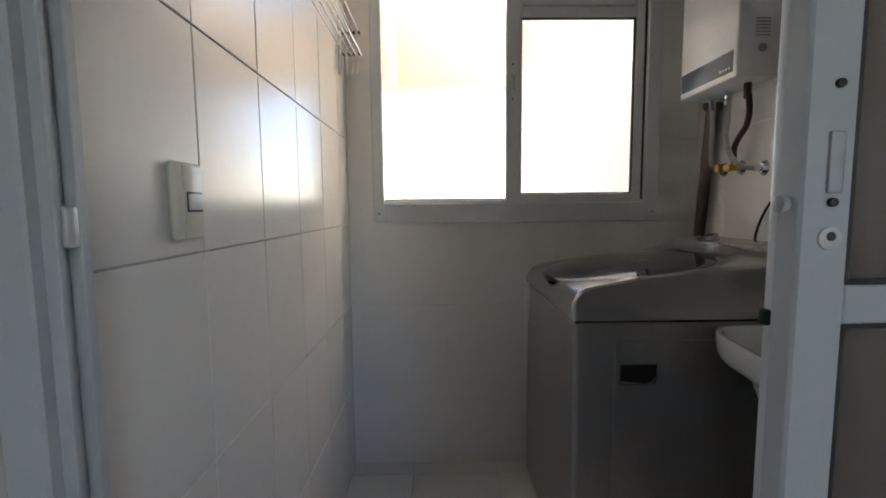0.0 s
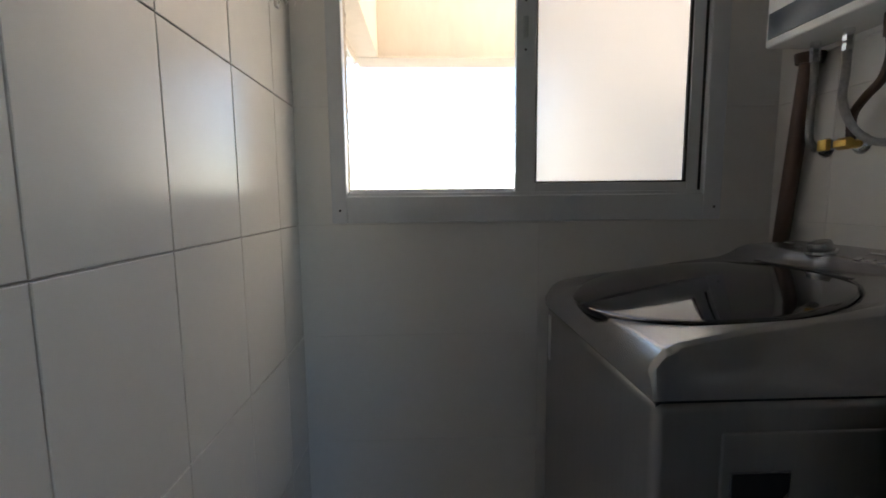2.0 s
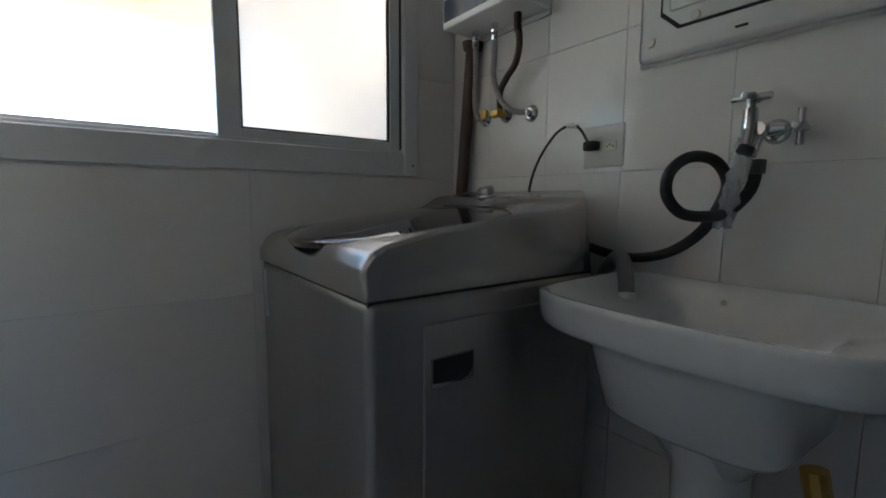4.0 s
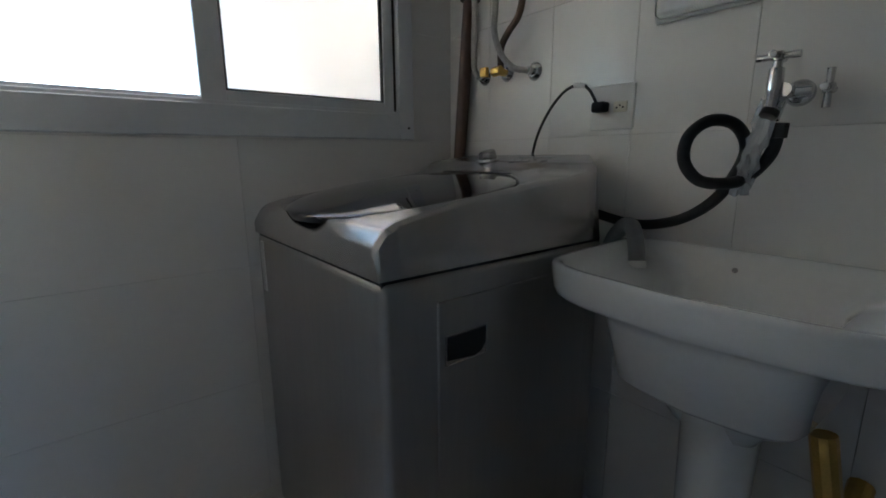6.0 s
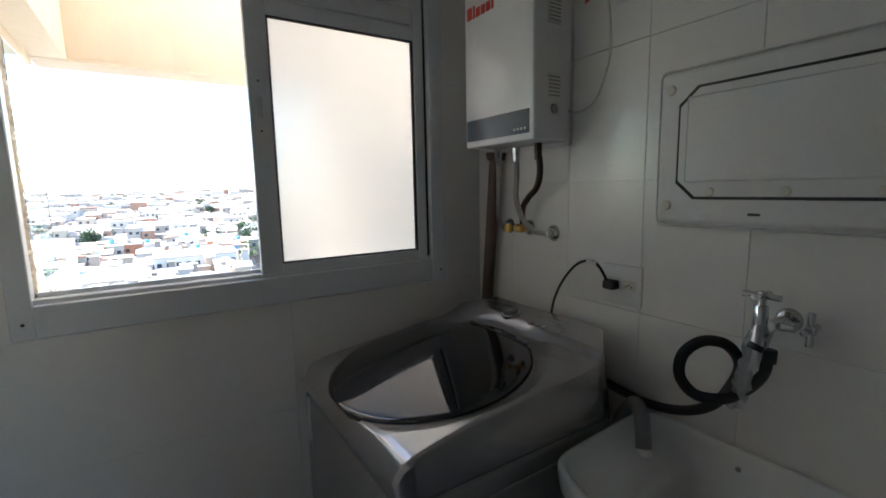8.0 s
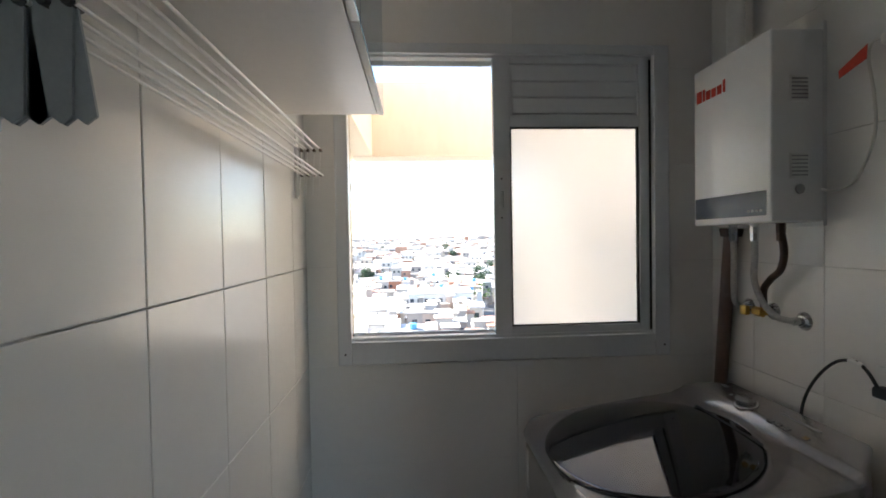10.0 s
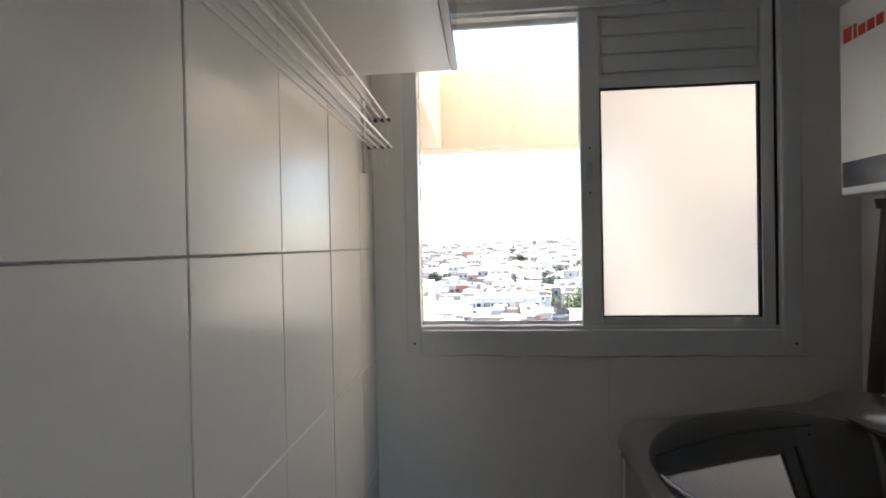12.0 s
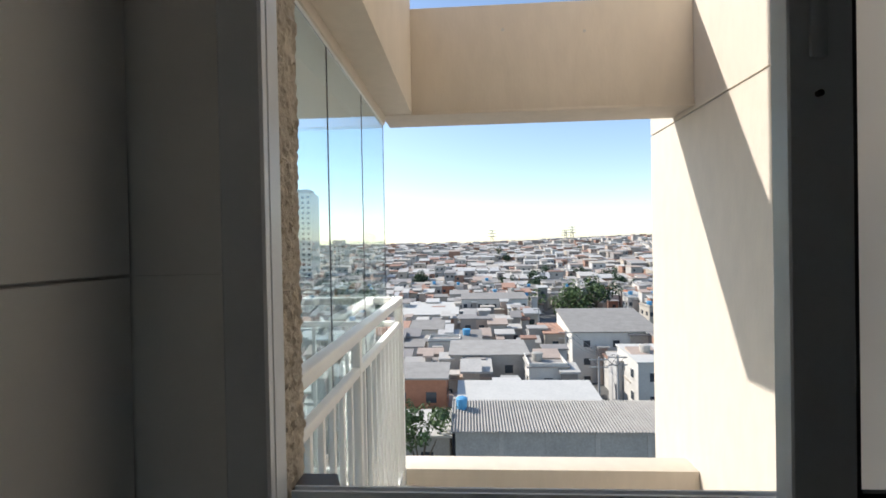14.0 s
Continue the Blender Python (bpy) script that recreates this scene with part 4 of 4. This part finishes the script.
# the long shed with the corrugated roof, just below
shed = thing("corrugated_shed", (10, 38, -22), "long grey shed with a corrugated fibre-cement roof", "shed")
part("wall", bx((-1.0, 36.0, -22.5), (24.0, 41.0, -13.75)), CONCRETE, shed)
bm = bmesh.new()
wave = []
for k in range(0, 401):
    x = -1.4 + 26 * k / 400
    dz = 0.07 * math.sin(k * math.pi / 2 + 0.4)
    wave.append((bm.verts.new((x, 35.6, -13.72 + dz)), bm.verts.new((x, 41.2, -13.10 + dz)), bm.verts.new((x, 41.2, -13.16 + dz)), bm.verts.new((x, 35.6, -13.78 + dz))))
for a, b in zip(wave, wave[1:]):
    for i in range(4):
        bm.faces.new((a[i], b[i], b[(i + 1) % 4], a[(i + 1) % 4]))
part("roof", bm, ROOF_GREY, shed, smooth=False)
for x in (2.6, 6.4, 10.4, 14.5, 18.6):
    part("pilaster", bx((x, 35.93, -22.4), (x + 0.35, 36.02, -13.95)), CONCRETE, shed)
tank = thing("blue_water_tank", (-0.55, 41.0, -12.9), "blue plastic water tank on the shed roof", "water tank")
part("tank_body", rod((-0.5, 39.6, -13.35), (-0.5, 39.6, -12.35), 0.42, 0.52, 18, bevel=0.05), BLUE, tank)
part("tank_lid", rod((-0.5, 39.6, -12.36), (-0.5, 39.6, -12.22), 0.56, 0.30, 18, bevel=0.03), BLUE, tank)

house("white_roof_house", -0.8, 12.8, 42.5, 47.5, -13.9, WHITEWASH, ROOF_WHITE, "low building with a bright white flat roof", 0.5, 1, 3)
house("brick_house", -8.5, -2.2, 45.0, 50.0, -12.3, BRICK, ROOF_GREY, "bare orange brick house with a grey roof", 0.25, 1, 2)
house("low_house", -9.5, -1.6, 38.0, 43.0, -15.2, CONCRETE, ROOF_WHITE, "low grey house with a pale roof", 0.3, 1, 2)
house("grey_wall_house", -2.4, 8.2, 60.0, 67.0, -13.6, CONCRETE, ROOF_GREY, "large bare grey house with patched walls", 0.4, 2, 2)
house("white_box_house", 7.6, 12.4, 55.0, 60.5, -13.9, WHITEWASH, ROOF_GREY, "small white box house with a roof tank", 0.0, 2, 1, tank="grey")
house("white_gable_house", 17.5, 32.0, 75.0, 88.0, -13.6, WHITEWASH, ROOF_GREY, "two-storey white house with a grey sloping roof", 2.0, 3, 3)
house("beige_house", 13.8, 17.5, 80.0, 88.0, -14.8, BEIGE, ROOF_CLAY, "narrow beige house beside the street", 0.4, 2, 1)
house("long_white_building", -2.0, 17.5, 132.0, 142.0, -14.9, WHITEWASH, ROOF_GREY, "long white building with a row of windows", 0.8, 1, 9)
house("white_warehouse", -18.5, -2.6, 108.0, 122.0, -15.6, WHITEWASH, ROOF_WHITE, "warehouse with a broad white roof", 1.2, 1, 4)
house("blue_house", 4.8, 8.4, 96.0, 104.0, -15.4, BLUE, ROOF_GREY, "house with a bright blue front", 0.3, 2, 1)
house("white_corner_house", 22.0, 30.0, 58.0, 66.0, -14.2, WHITEWASH, ROOF_WHITE, "white house with a pale roof beside the street", 0.5, 2, 2, tank="grey")

rnd = random.Random(11)
taken = [(24, 46, 104, 160), (-12, 25, 30, 70), (6, 34, 52, 90), (-20, 19, 94, 144), (12, 34, 56, 90)]
looks = [(WHITEWASH, "white-washed"), (CONCRETE, "bare grey"), (BEIGE, "beige"), (WHITEWASH, "pale"), (BRICK, "brick")]
roofs = [(ROOF_GREY, "grey"), (ROOF_WHITE, "white"), (ROOF_CLAY, "clay"), (ROOF_GREY, "grey")]
y = 52.0
while y < 185:
    depth = rnd.uniform(5.5, 8)
    x = -0.42 * y
    while x < 0.42 * y:
        w = rnd.uniform(4, 8)
        cx, cyy = x + w / 2, y + depth / 2
        clear = all(not (x + w > a and x < b and y + depth > c and y < d) for a, b, c, d in taken)
        if clear and rnd.random() < 0.93:
            (wm, wl), (rm, rl) = rnd.choice(looks), rnd.choice(roofs)
            top = level(cx, cyy) + rnd.uniform(3.2, 7.8)
            sl = rnd.choice((0.0, 0.3, 0.8, 1.2))
            house("house", x, x + w - rnd.uniform(0.2, 1.2), y, y + depth - rnd.uniform(0.5, 2), top, wm, rm, f"{wl} small city house with a {rl} roof", sl, 2, rnd.choice((1, 2, 2, 3)), 0.2, tank=rnd.choice((False, False, "blue", "grey")))
        x += w
    y += depth + (5.0 if rnd.random() < 0.4 else 0.5)

FAR = palette("far_houses", [(0.52, 0.48, 0.42), (0.33, 0.29, 0.25), (0.47, 0.41, 0.33), (0.54, 0.51, 0.46), (0.33, 0.19, 0.13), (0.39, 0.36, 0.32), (0.50, 0.46, 0.40), (0.28, 0.255, 0.23), (0.44, 0.34, 0.27), (0.49, 0.47, 0.44)])
verts, faces = [], []


def add_block(x0, x1, y0, y1, z0, z1, slope):
    n = len(verts)
    verts.extend([(x0, y0, z0), (x1, y0, z0), (x1, y1, z0), (x0, y1, z0), (x0, y0, z1), (x1, y0, z1), (x1, y1, z1 + slope), (x0, y1, z1 + slope)])
    faces.extend([(n + 3, n + 2, n + 1, n), (n, n + 1, n + 5, n + 4), (n + 1, n + 2, n + 6, n + 5), (n + 2, n + 3, n + 7, n + 6), (n + 3, n, n + 4, n + 7)])
    m = len(verts)
    o = 0.3
    verts.extend([(x0 - o, y0 - o, z1 + 0.05), (x1 + o, y0 - o, z1 + 0.05), (x1 + o, y1 + o, z1 + 0.05 + slope), (x0 - o, y1 + o, z1 + 0.05 + slope), (x0 - o, y0 - o, z1 + 0.3), (x1 + o, y0 - o, z1 + 0.3), (x1 + o, y1 + o, z1 + 0.3 + slope), (x0 - o, y1 + o, z1 + 0.3 + slope)])
    faces.extend([(m + 3, m + 2, m + 1, m), (m + 4, m + 5, m + 6, m + 7), (m, m + 1, m + 5, m + 4), (m + 1, m + 2, m + 6, m + 5), (m + 2, m + 3, m + 7, m + 6), (m + 3, m, m + 4, m + 7)])
    if y0 < 420:
        k = x0 + 1.0
        while k < x1 - 1.4:
            q = len(verts)
            zz = z1 - 2.2
            verts.extend([(k, y0 - 0.05, zz), (k + 1.1, y0 - 0.05, zz), (k + 1.1, y0 - 0.05, zz + 1.1), (k, y0 - 0.05, zz + 1.1), (k, y0 + 0.1, zz), (k + 1.1, y0 + 0.1, zz), (k + 1.1, y0 + 0.1, zz + 1.1), (k, y0 + 0.1, zz + 1.1)])
            panes.extend([(q, q + 1, q + 2, q + 3), (q, q + 4, q + 5, q + 1), (q + 1, q + 5, q + 6, q + 2), (q + 3, q + 2, q + 6, q + 7), (q, q + 3, q + 7, q + 4)])
            k += rnd.uniform(2.2, 4)


panes = []
y = 187.0
while y < 1500:
    depth = rnd.uniform(5, 8.5) * (1 + y / 1200)
    x = -0.50 * y
    while x < 0.50 * y:
        w = rnd.uniform(3.2, 9) * (1 + y / 1200)
        if rnd.random() < 0.94:
            g = level(x, y)
            yy = y + rnd.uniform(-2, 2)
            add_block(x, x + w - rnd.uniform(0.1, 1.5), yy, yy + depth - 1, g - 3, g + rnd.choice((3, 3, 3.5, 4, 5, 6, 6.5, 7, 9)) + rnd.uniform(-0.8, 1.0), rnd.choice((0, 0.3, 0.8, 1.4)))
        x += w
    y += depth + rnd.choice((0.4, 0.4, 1.5, 6)) * (1 + y / 900)
for k in range(800):
    yy = rnd.uniform(47, 190)
    xx = rnd.uniform(-0.40, 0.42) * yy
    if 13 < xx < 20.5 and yy < 131 or 20 < xx < 48 and 95 < yy < 146:
        continue
    w, d = rnd.uniform(0.8, 3.6), rnd.uniform(1.0, 4)
    g = level(xx, yy)
    add_block(xx, xx + w, yy, yy + d, g - 1, g + rnd.uniform(2.0, 8.2), rnd.choice((0, 0.2, 0.5, 0.9)))
me = bpy.data.meshes.new("far_city")
me.from_pydata(verts, [], faces + panes)
me.materials.append(FAR)
me.materials.append(PANE)
me.polygons.foreach_set("material_index", np.array([0] * len(faces) + [1] * len(panes), dtype=np.int32))
tagged(new("far_city", me), "dense sprawl of low pale city houses", "city", kind="stuff")


def tree(x, y, r, material, label, tall=1.0, seed=1):
    """A tapered trunk with limbs and a crown of many small clumps."""
    q = random.Random(seed)
    g = level(x, y)
    th = thing("tree", (x, y, g), label, "tree", "city trees")
    bm = rod((x, y, g - 0.3), (x, y, g + r * 0.9 * tall), r * 0.09, r * 0.05, 8)
    for k in range(6):
        a = k * 1.05
        rod((x, y, g + r * 0.7 * tall), (x + math.cos(a) * r * 0.55, y + math.sin(a) * r * 0.55, g + r * (1.2 + 0.2 * (k % 2)) * tall), r * 0.04, r * 0.015, 6, bm)
    part("trunk", bm, BARK, th)
    bm = bmesh.new()
    lumps = [(Vector((q.gauss(0, 0.42), q.gauss(0, 0.42), q.gauss(0, 0.30))), q.uniform(0.22, 0.42)) for _ in range(16)]
    for c, s in lumps:
        for _ in range(110):
            d = Vector((q.gauss(0, 1), q.gauss(0, 1), q.gauss(0, 1))).normalized()
            p = Vector((x, y, g + r * 1.45 * tall)) + (c + d * s * q.uniform(0.75, 1.08)) * r
            n = (d + Vector((q.uniform(-0.7, 0.7), q.uniform(-0.7, 0.7), q.uniform(-0.3, 0.7)))).normalized()
            s1 = n.orthogonal().normalized() * r * q.uniform(0.03, 0.07)
            s2 = n.cross(s1) * q.uniform(0.6, 1.2)
            bm.faces.new([bm.verts.new(p + s1), bm.verts.new(p + s2 + n * r * 0.015), bm.verts.new(p - s1), bm.verts.new(p - s2)])
    part("crown", bm, material, th, smooth=False)
    return th


tree(33.5, 143, 7.4, LEAF, "broad green tree among the houses", 0.66, 2)
tree(41.5, 146, 6.2, LEAF_DARK, "dark green tree among the houses", 0.8, 3)
tree(29.0, 190, 6.0, LEAF_DARK, "dark tree between far houses", 0.9, 4)
tree(14.0, 98, 1.4, LEAF_DARK, "slim dark cypress beside a street", 2.4, 5)
tree(-4.0, 36.5, 2.5, LEAF, "bushy green tree beside the grey shed", 2.4, 6)
tree(-7.2, 36.0, 2.4, LEAF, "bushy green tree beside a low house", 2.3, 7)
tree(16.5, 86, 2.0, LEAF, "small green tree beside a beige house", 1.0, 8)
for k in range(44):
    yy = rnd.uniform(190, 800)
    tree(rnd.uniform(-0.38, 0.42) * yy, yy, rnd.uniform(2.4, 5), LEAF_DARK, "dark green tree in the far city", 0.9, 20 + k)

# street with poles and wires
road = tagged(part("road", bx((14.0, 47.5, -22.0), (19.5, 130.0, -21.92)), ASPHALT), "grey asphalt street between the houses", "road", kind=S)
poles = []
for x, y in ((15.3, 52.0), (17.8, 53.0), (15.0, 68.0), (14.6, 92.0)):
    th = thing("utility_pole", (x, y, -22), "concrete utility pole carrying street cables", "utility pole", "utility poles")
    part("pole", rod((x, y, -22), (x, y, -11.8), 0.16, 0.10, 10), WOOD_POLE, th)
    for z in (-12.2, -13.1):
        part("cross_arm", bx((x - 1.1, y - 0.06, z), (x + 1.1, y + 0.06, z + 0.14)), WOOD_POLE, th)
    poles.append((x, y))
for k, (a, b) in enumerate(zip(poles, poles[1:])):
    for dx in (-0.9, 0.0, 0.9):
        th = thing("street_cable", (a[0] + dx, a[1], -12.1), "dark cable sagging between utility poles", "cable", "street cables")
        mid = ((a[0] + b[0]) / 2 + dx, (a[1] + b[1]) / 2, -13.0)
        part("wire", tube([(a[0] + dx, a[1], -12.05), mid, (b[0] + dx, b[1], -12.05)], 0.025, 5, 8), DARK, th)


def pylon(x, y, h):
    g = level(x, y)
    th = thing("lattice_tower", (x, y, g), "tall steel lattice tower on the skyline", "tower", "lattice towers")
    bm = bmesh.new()
    for sx in (-1, 1):
        for sy in (-1, 1):
            rod((x + sx * 2.5, y + sy * 2.5, g), (x + sx * 0.9, y + sy * 0.9, g + h), 0.28, 0.2, 5, bm)
    for k in range(8):
        f = k / 8
        w = 2.5 - 1.6 * f
        rod((x - w, y - w, g + h * f), (x + w * 0.9, y - w * 0.9, g + h * (f + 0.125)), 0.14, 0.14, 4, bm)
        rod((x + w, y - w, g + h * f), (x - w * 0.9, y - w * 0.9, g + h * (f + 0.125)), 0.14, 0.14, 4, bm)
    part("lattice", bm, CONCRETE, th)
    for f in (0.72, 0.84, 0.96):
        part("cross_arm", bx((x - 5, y - 0.4, g + h * f), (x + 5, y + 0.4, g + h * f + 0.7)), CONCRETE, th)


pylon(30.0, 560.0, 30.0)
pylon(134.0, 580.0, 30.0)
pylon(128.0, 590.0, 26.0)


def tower_block(x, y, w, d, h, label):
    g = level(x, y)
    th = thing("apartment_tower", (x, y, g), label, "apartment building", "apartment towers")
    part("wall", bx((x, y, g - 1), (x + w, y + d, g + h)), WHITEWASH, th)
    part("roof", bx((x + 2, y + 2, g + h), (x + w - 2, y + d - 2, g + h + 2.5)), CONCRETE, th)
    for s in range(int(h / 3) - 1):
        for k in range(4):
            cx = x + w * (k + 0.5) / 4
            part("window", bx((cx - 0.8, y - 0.05, g + 3 + s * 3), (cx + 0.8, y + 0.05, g + 4.3 + s * 3)), PANE, th)


tower_block(-103, 250, 13, 14, 54, "tall pale apartment tower far across the city")
tower_block(-96, 300, 11, 12, 24, "pale apartment block far across the city")
tower_block(-78, 300, 12, 12, 18, "low pale apartment block far across the city")

# ---- tiles ----
plate_cache = {}


def plate_mesh(poly, material, edge=0.0012, thick=0.008):
    """A tile's mesh: a polygon with a soft front edge, front at z = 0."""
    key = (tuple((round(a, 3), round(b, 3)) for a, b in poly), material.name, edge)
    if key not in plate_cache:
        bm = bmesh.new()
        cx = sum(p[0] for p in poly) / len(poly)
        cy = sum(p[1] for p in poly) / len(poly)
        back = ring(bm, [(a, b, -thick) for a, b in poly])
        side = ring(bm, [(a, b, -edge) for a, b in poly])
        front = ring(bm, [(a + math.copysign(edge, cx - a), b + math.copysign(edge, cy - b), 0) for a, b in poly])
        loft(bm, [back, side, front], caps=False)
        bm.faces.new(front)
        bmesh.ops.recalc_face_normals(bm, faces=bm.faces)
        me = bpy.data.meshes.new("tile")
        bm.to_mesh(me)
        bm.free()
        me.materials.append(material)
        plate_cache[key] = me
    return plate_cache[key]


def tile_field(parent, m, u0, u1, v0, v1, u_joint, v_joint, w, h, material, hole=None, gap=0.003, edge=0.0012, tilt=0.06):
    """Lays tiles over a field of a wall's own u, v; m takes them to the world."""
    g = gap / 2
    k0, k1 = math.floor((u0 - u_joint) / w + 1e-6), math.ceil((u1 - u_joint) / w - 1e-6)
    l0, l1 = math.floor((v0 - v_joint) / h + 1e-6), math.ceil((v1 - v_joint) / h - 1e-6)
    jit = random.Random(3)
    for k in range(k0, k1):
        for l in range(l0, l1):
            a0, a1 = max(u0, u_joint + k * w) + g, min(u1, u_joint + (k + 1) * w) - g
            b0, b1 = max(v0, v_joint + l * h) + g, min(v1, v_joint + (l + 1) * h) - g
            if a1 - a0 < 0.006 or b1 - b0 < 0.006:
                continue
            polys = [[(a0, b0), (a1, b0), (a1, b1), (a0, b1)]]
            if hole:
                p0, p1, q0, q1 = hole
                if a0 < p1 and a1 > p0 and b0 < q1 and b1 > q0:
                    left, right, low, high = a0 < p0, a1 > p1, b0 < q0, b1 > q1
                    if not (left or right or low or high):
                        continue
                    if (left or right) and (low or high):
                        ux, inner_u = (p0, a1) if left else (p1, a0)
                        vy, inner_v = (q0, b1) if low else (q1, b0)
                        ou, ov = (a0 if left else a1), (b0 if low else b1)
                        polys = [[(ou, ov), (inner_u, ov), (inner_u, vy), (ux, vy), (ux, inner_v), (ou, inner_v)]]
                    elif left:
                        polys = [[(a0, b0), (p0, b0), (p0, b1), (a0, b1)]]
                    elif right:
                        polys = [[(p1, b0), (a1, b0), (a1, b1), (p1, b1)]]
                    elif low:
                        polys = [[(a0, b0), (a1, b0), (a1, q0), (a0, q0)]]
                    else:
                        polys = [[(a0, q1), (a1, q1), (a1, b1), (a0, b1)]]
            for poly in polys:
                o = poly[0]
                local = [(a - o[0], b - o[1]) for a, b in poly]
                ob = new("tile", plate_mesh(local, material, edge))
                ob.parent = parent
                ob.matrix_basis = m @ Matrix.Translation((o[0], o[1], 0.0003 * jit.uniform(-1, 1))) @ Euler((radians(jit.uniform(-tilt, tilt)), radians(jit.uniform(-tilt, tilt)), 0)).to_matrix().to_4x4()


TW, TH, VJ = 0.272, 0.381, 1.158
to_west = Matrix(((0, 0, 1, 0), (1, 0, 0, 0), (0, 1, 0, 0), (0, 0, 0, 1)))
tile_field(wall_west, to_west, -2.6, 0.0, 0.0, CEIL, -1.275, VJ, TW, TH, TILE_WALL)
to_east = Matrix(((0, 0, -1, W), (-1, 0, 0, 0), (0, 1, 0, 0), (0, 0, 0, 1)))
tile_field(wall_east, to_east, 0.0, 1.60, 0.0, CEIL, 0.487, VJ, 0.2715, TH, TILE_WALL, gap=0.0012, edge=0.0006, tilt=0.02)
to_north = Matrix(((1, 0, 0, 0), (0, 0, -1, 0), (0, 1, 0, 0), (0, 0, 0, 1)))
tile_field(wall_north, to_north, 0.0, W, 0.0, CEIL, 0.803, VJ, 0.803, TH, TILE_WALL, (WX0, WX1, WZ0, WZ1), gap=0.0005, edge=0.0003, tilt=0.0)
tile_field(floor, Matrix(), 0.0, W, -2.6, 0.0, 0.283, -0.10, 0.388, 0.388, TILE_FLOOR)
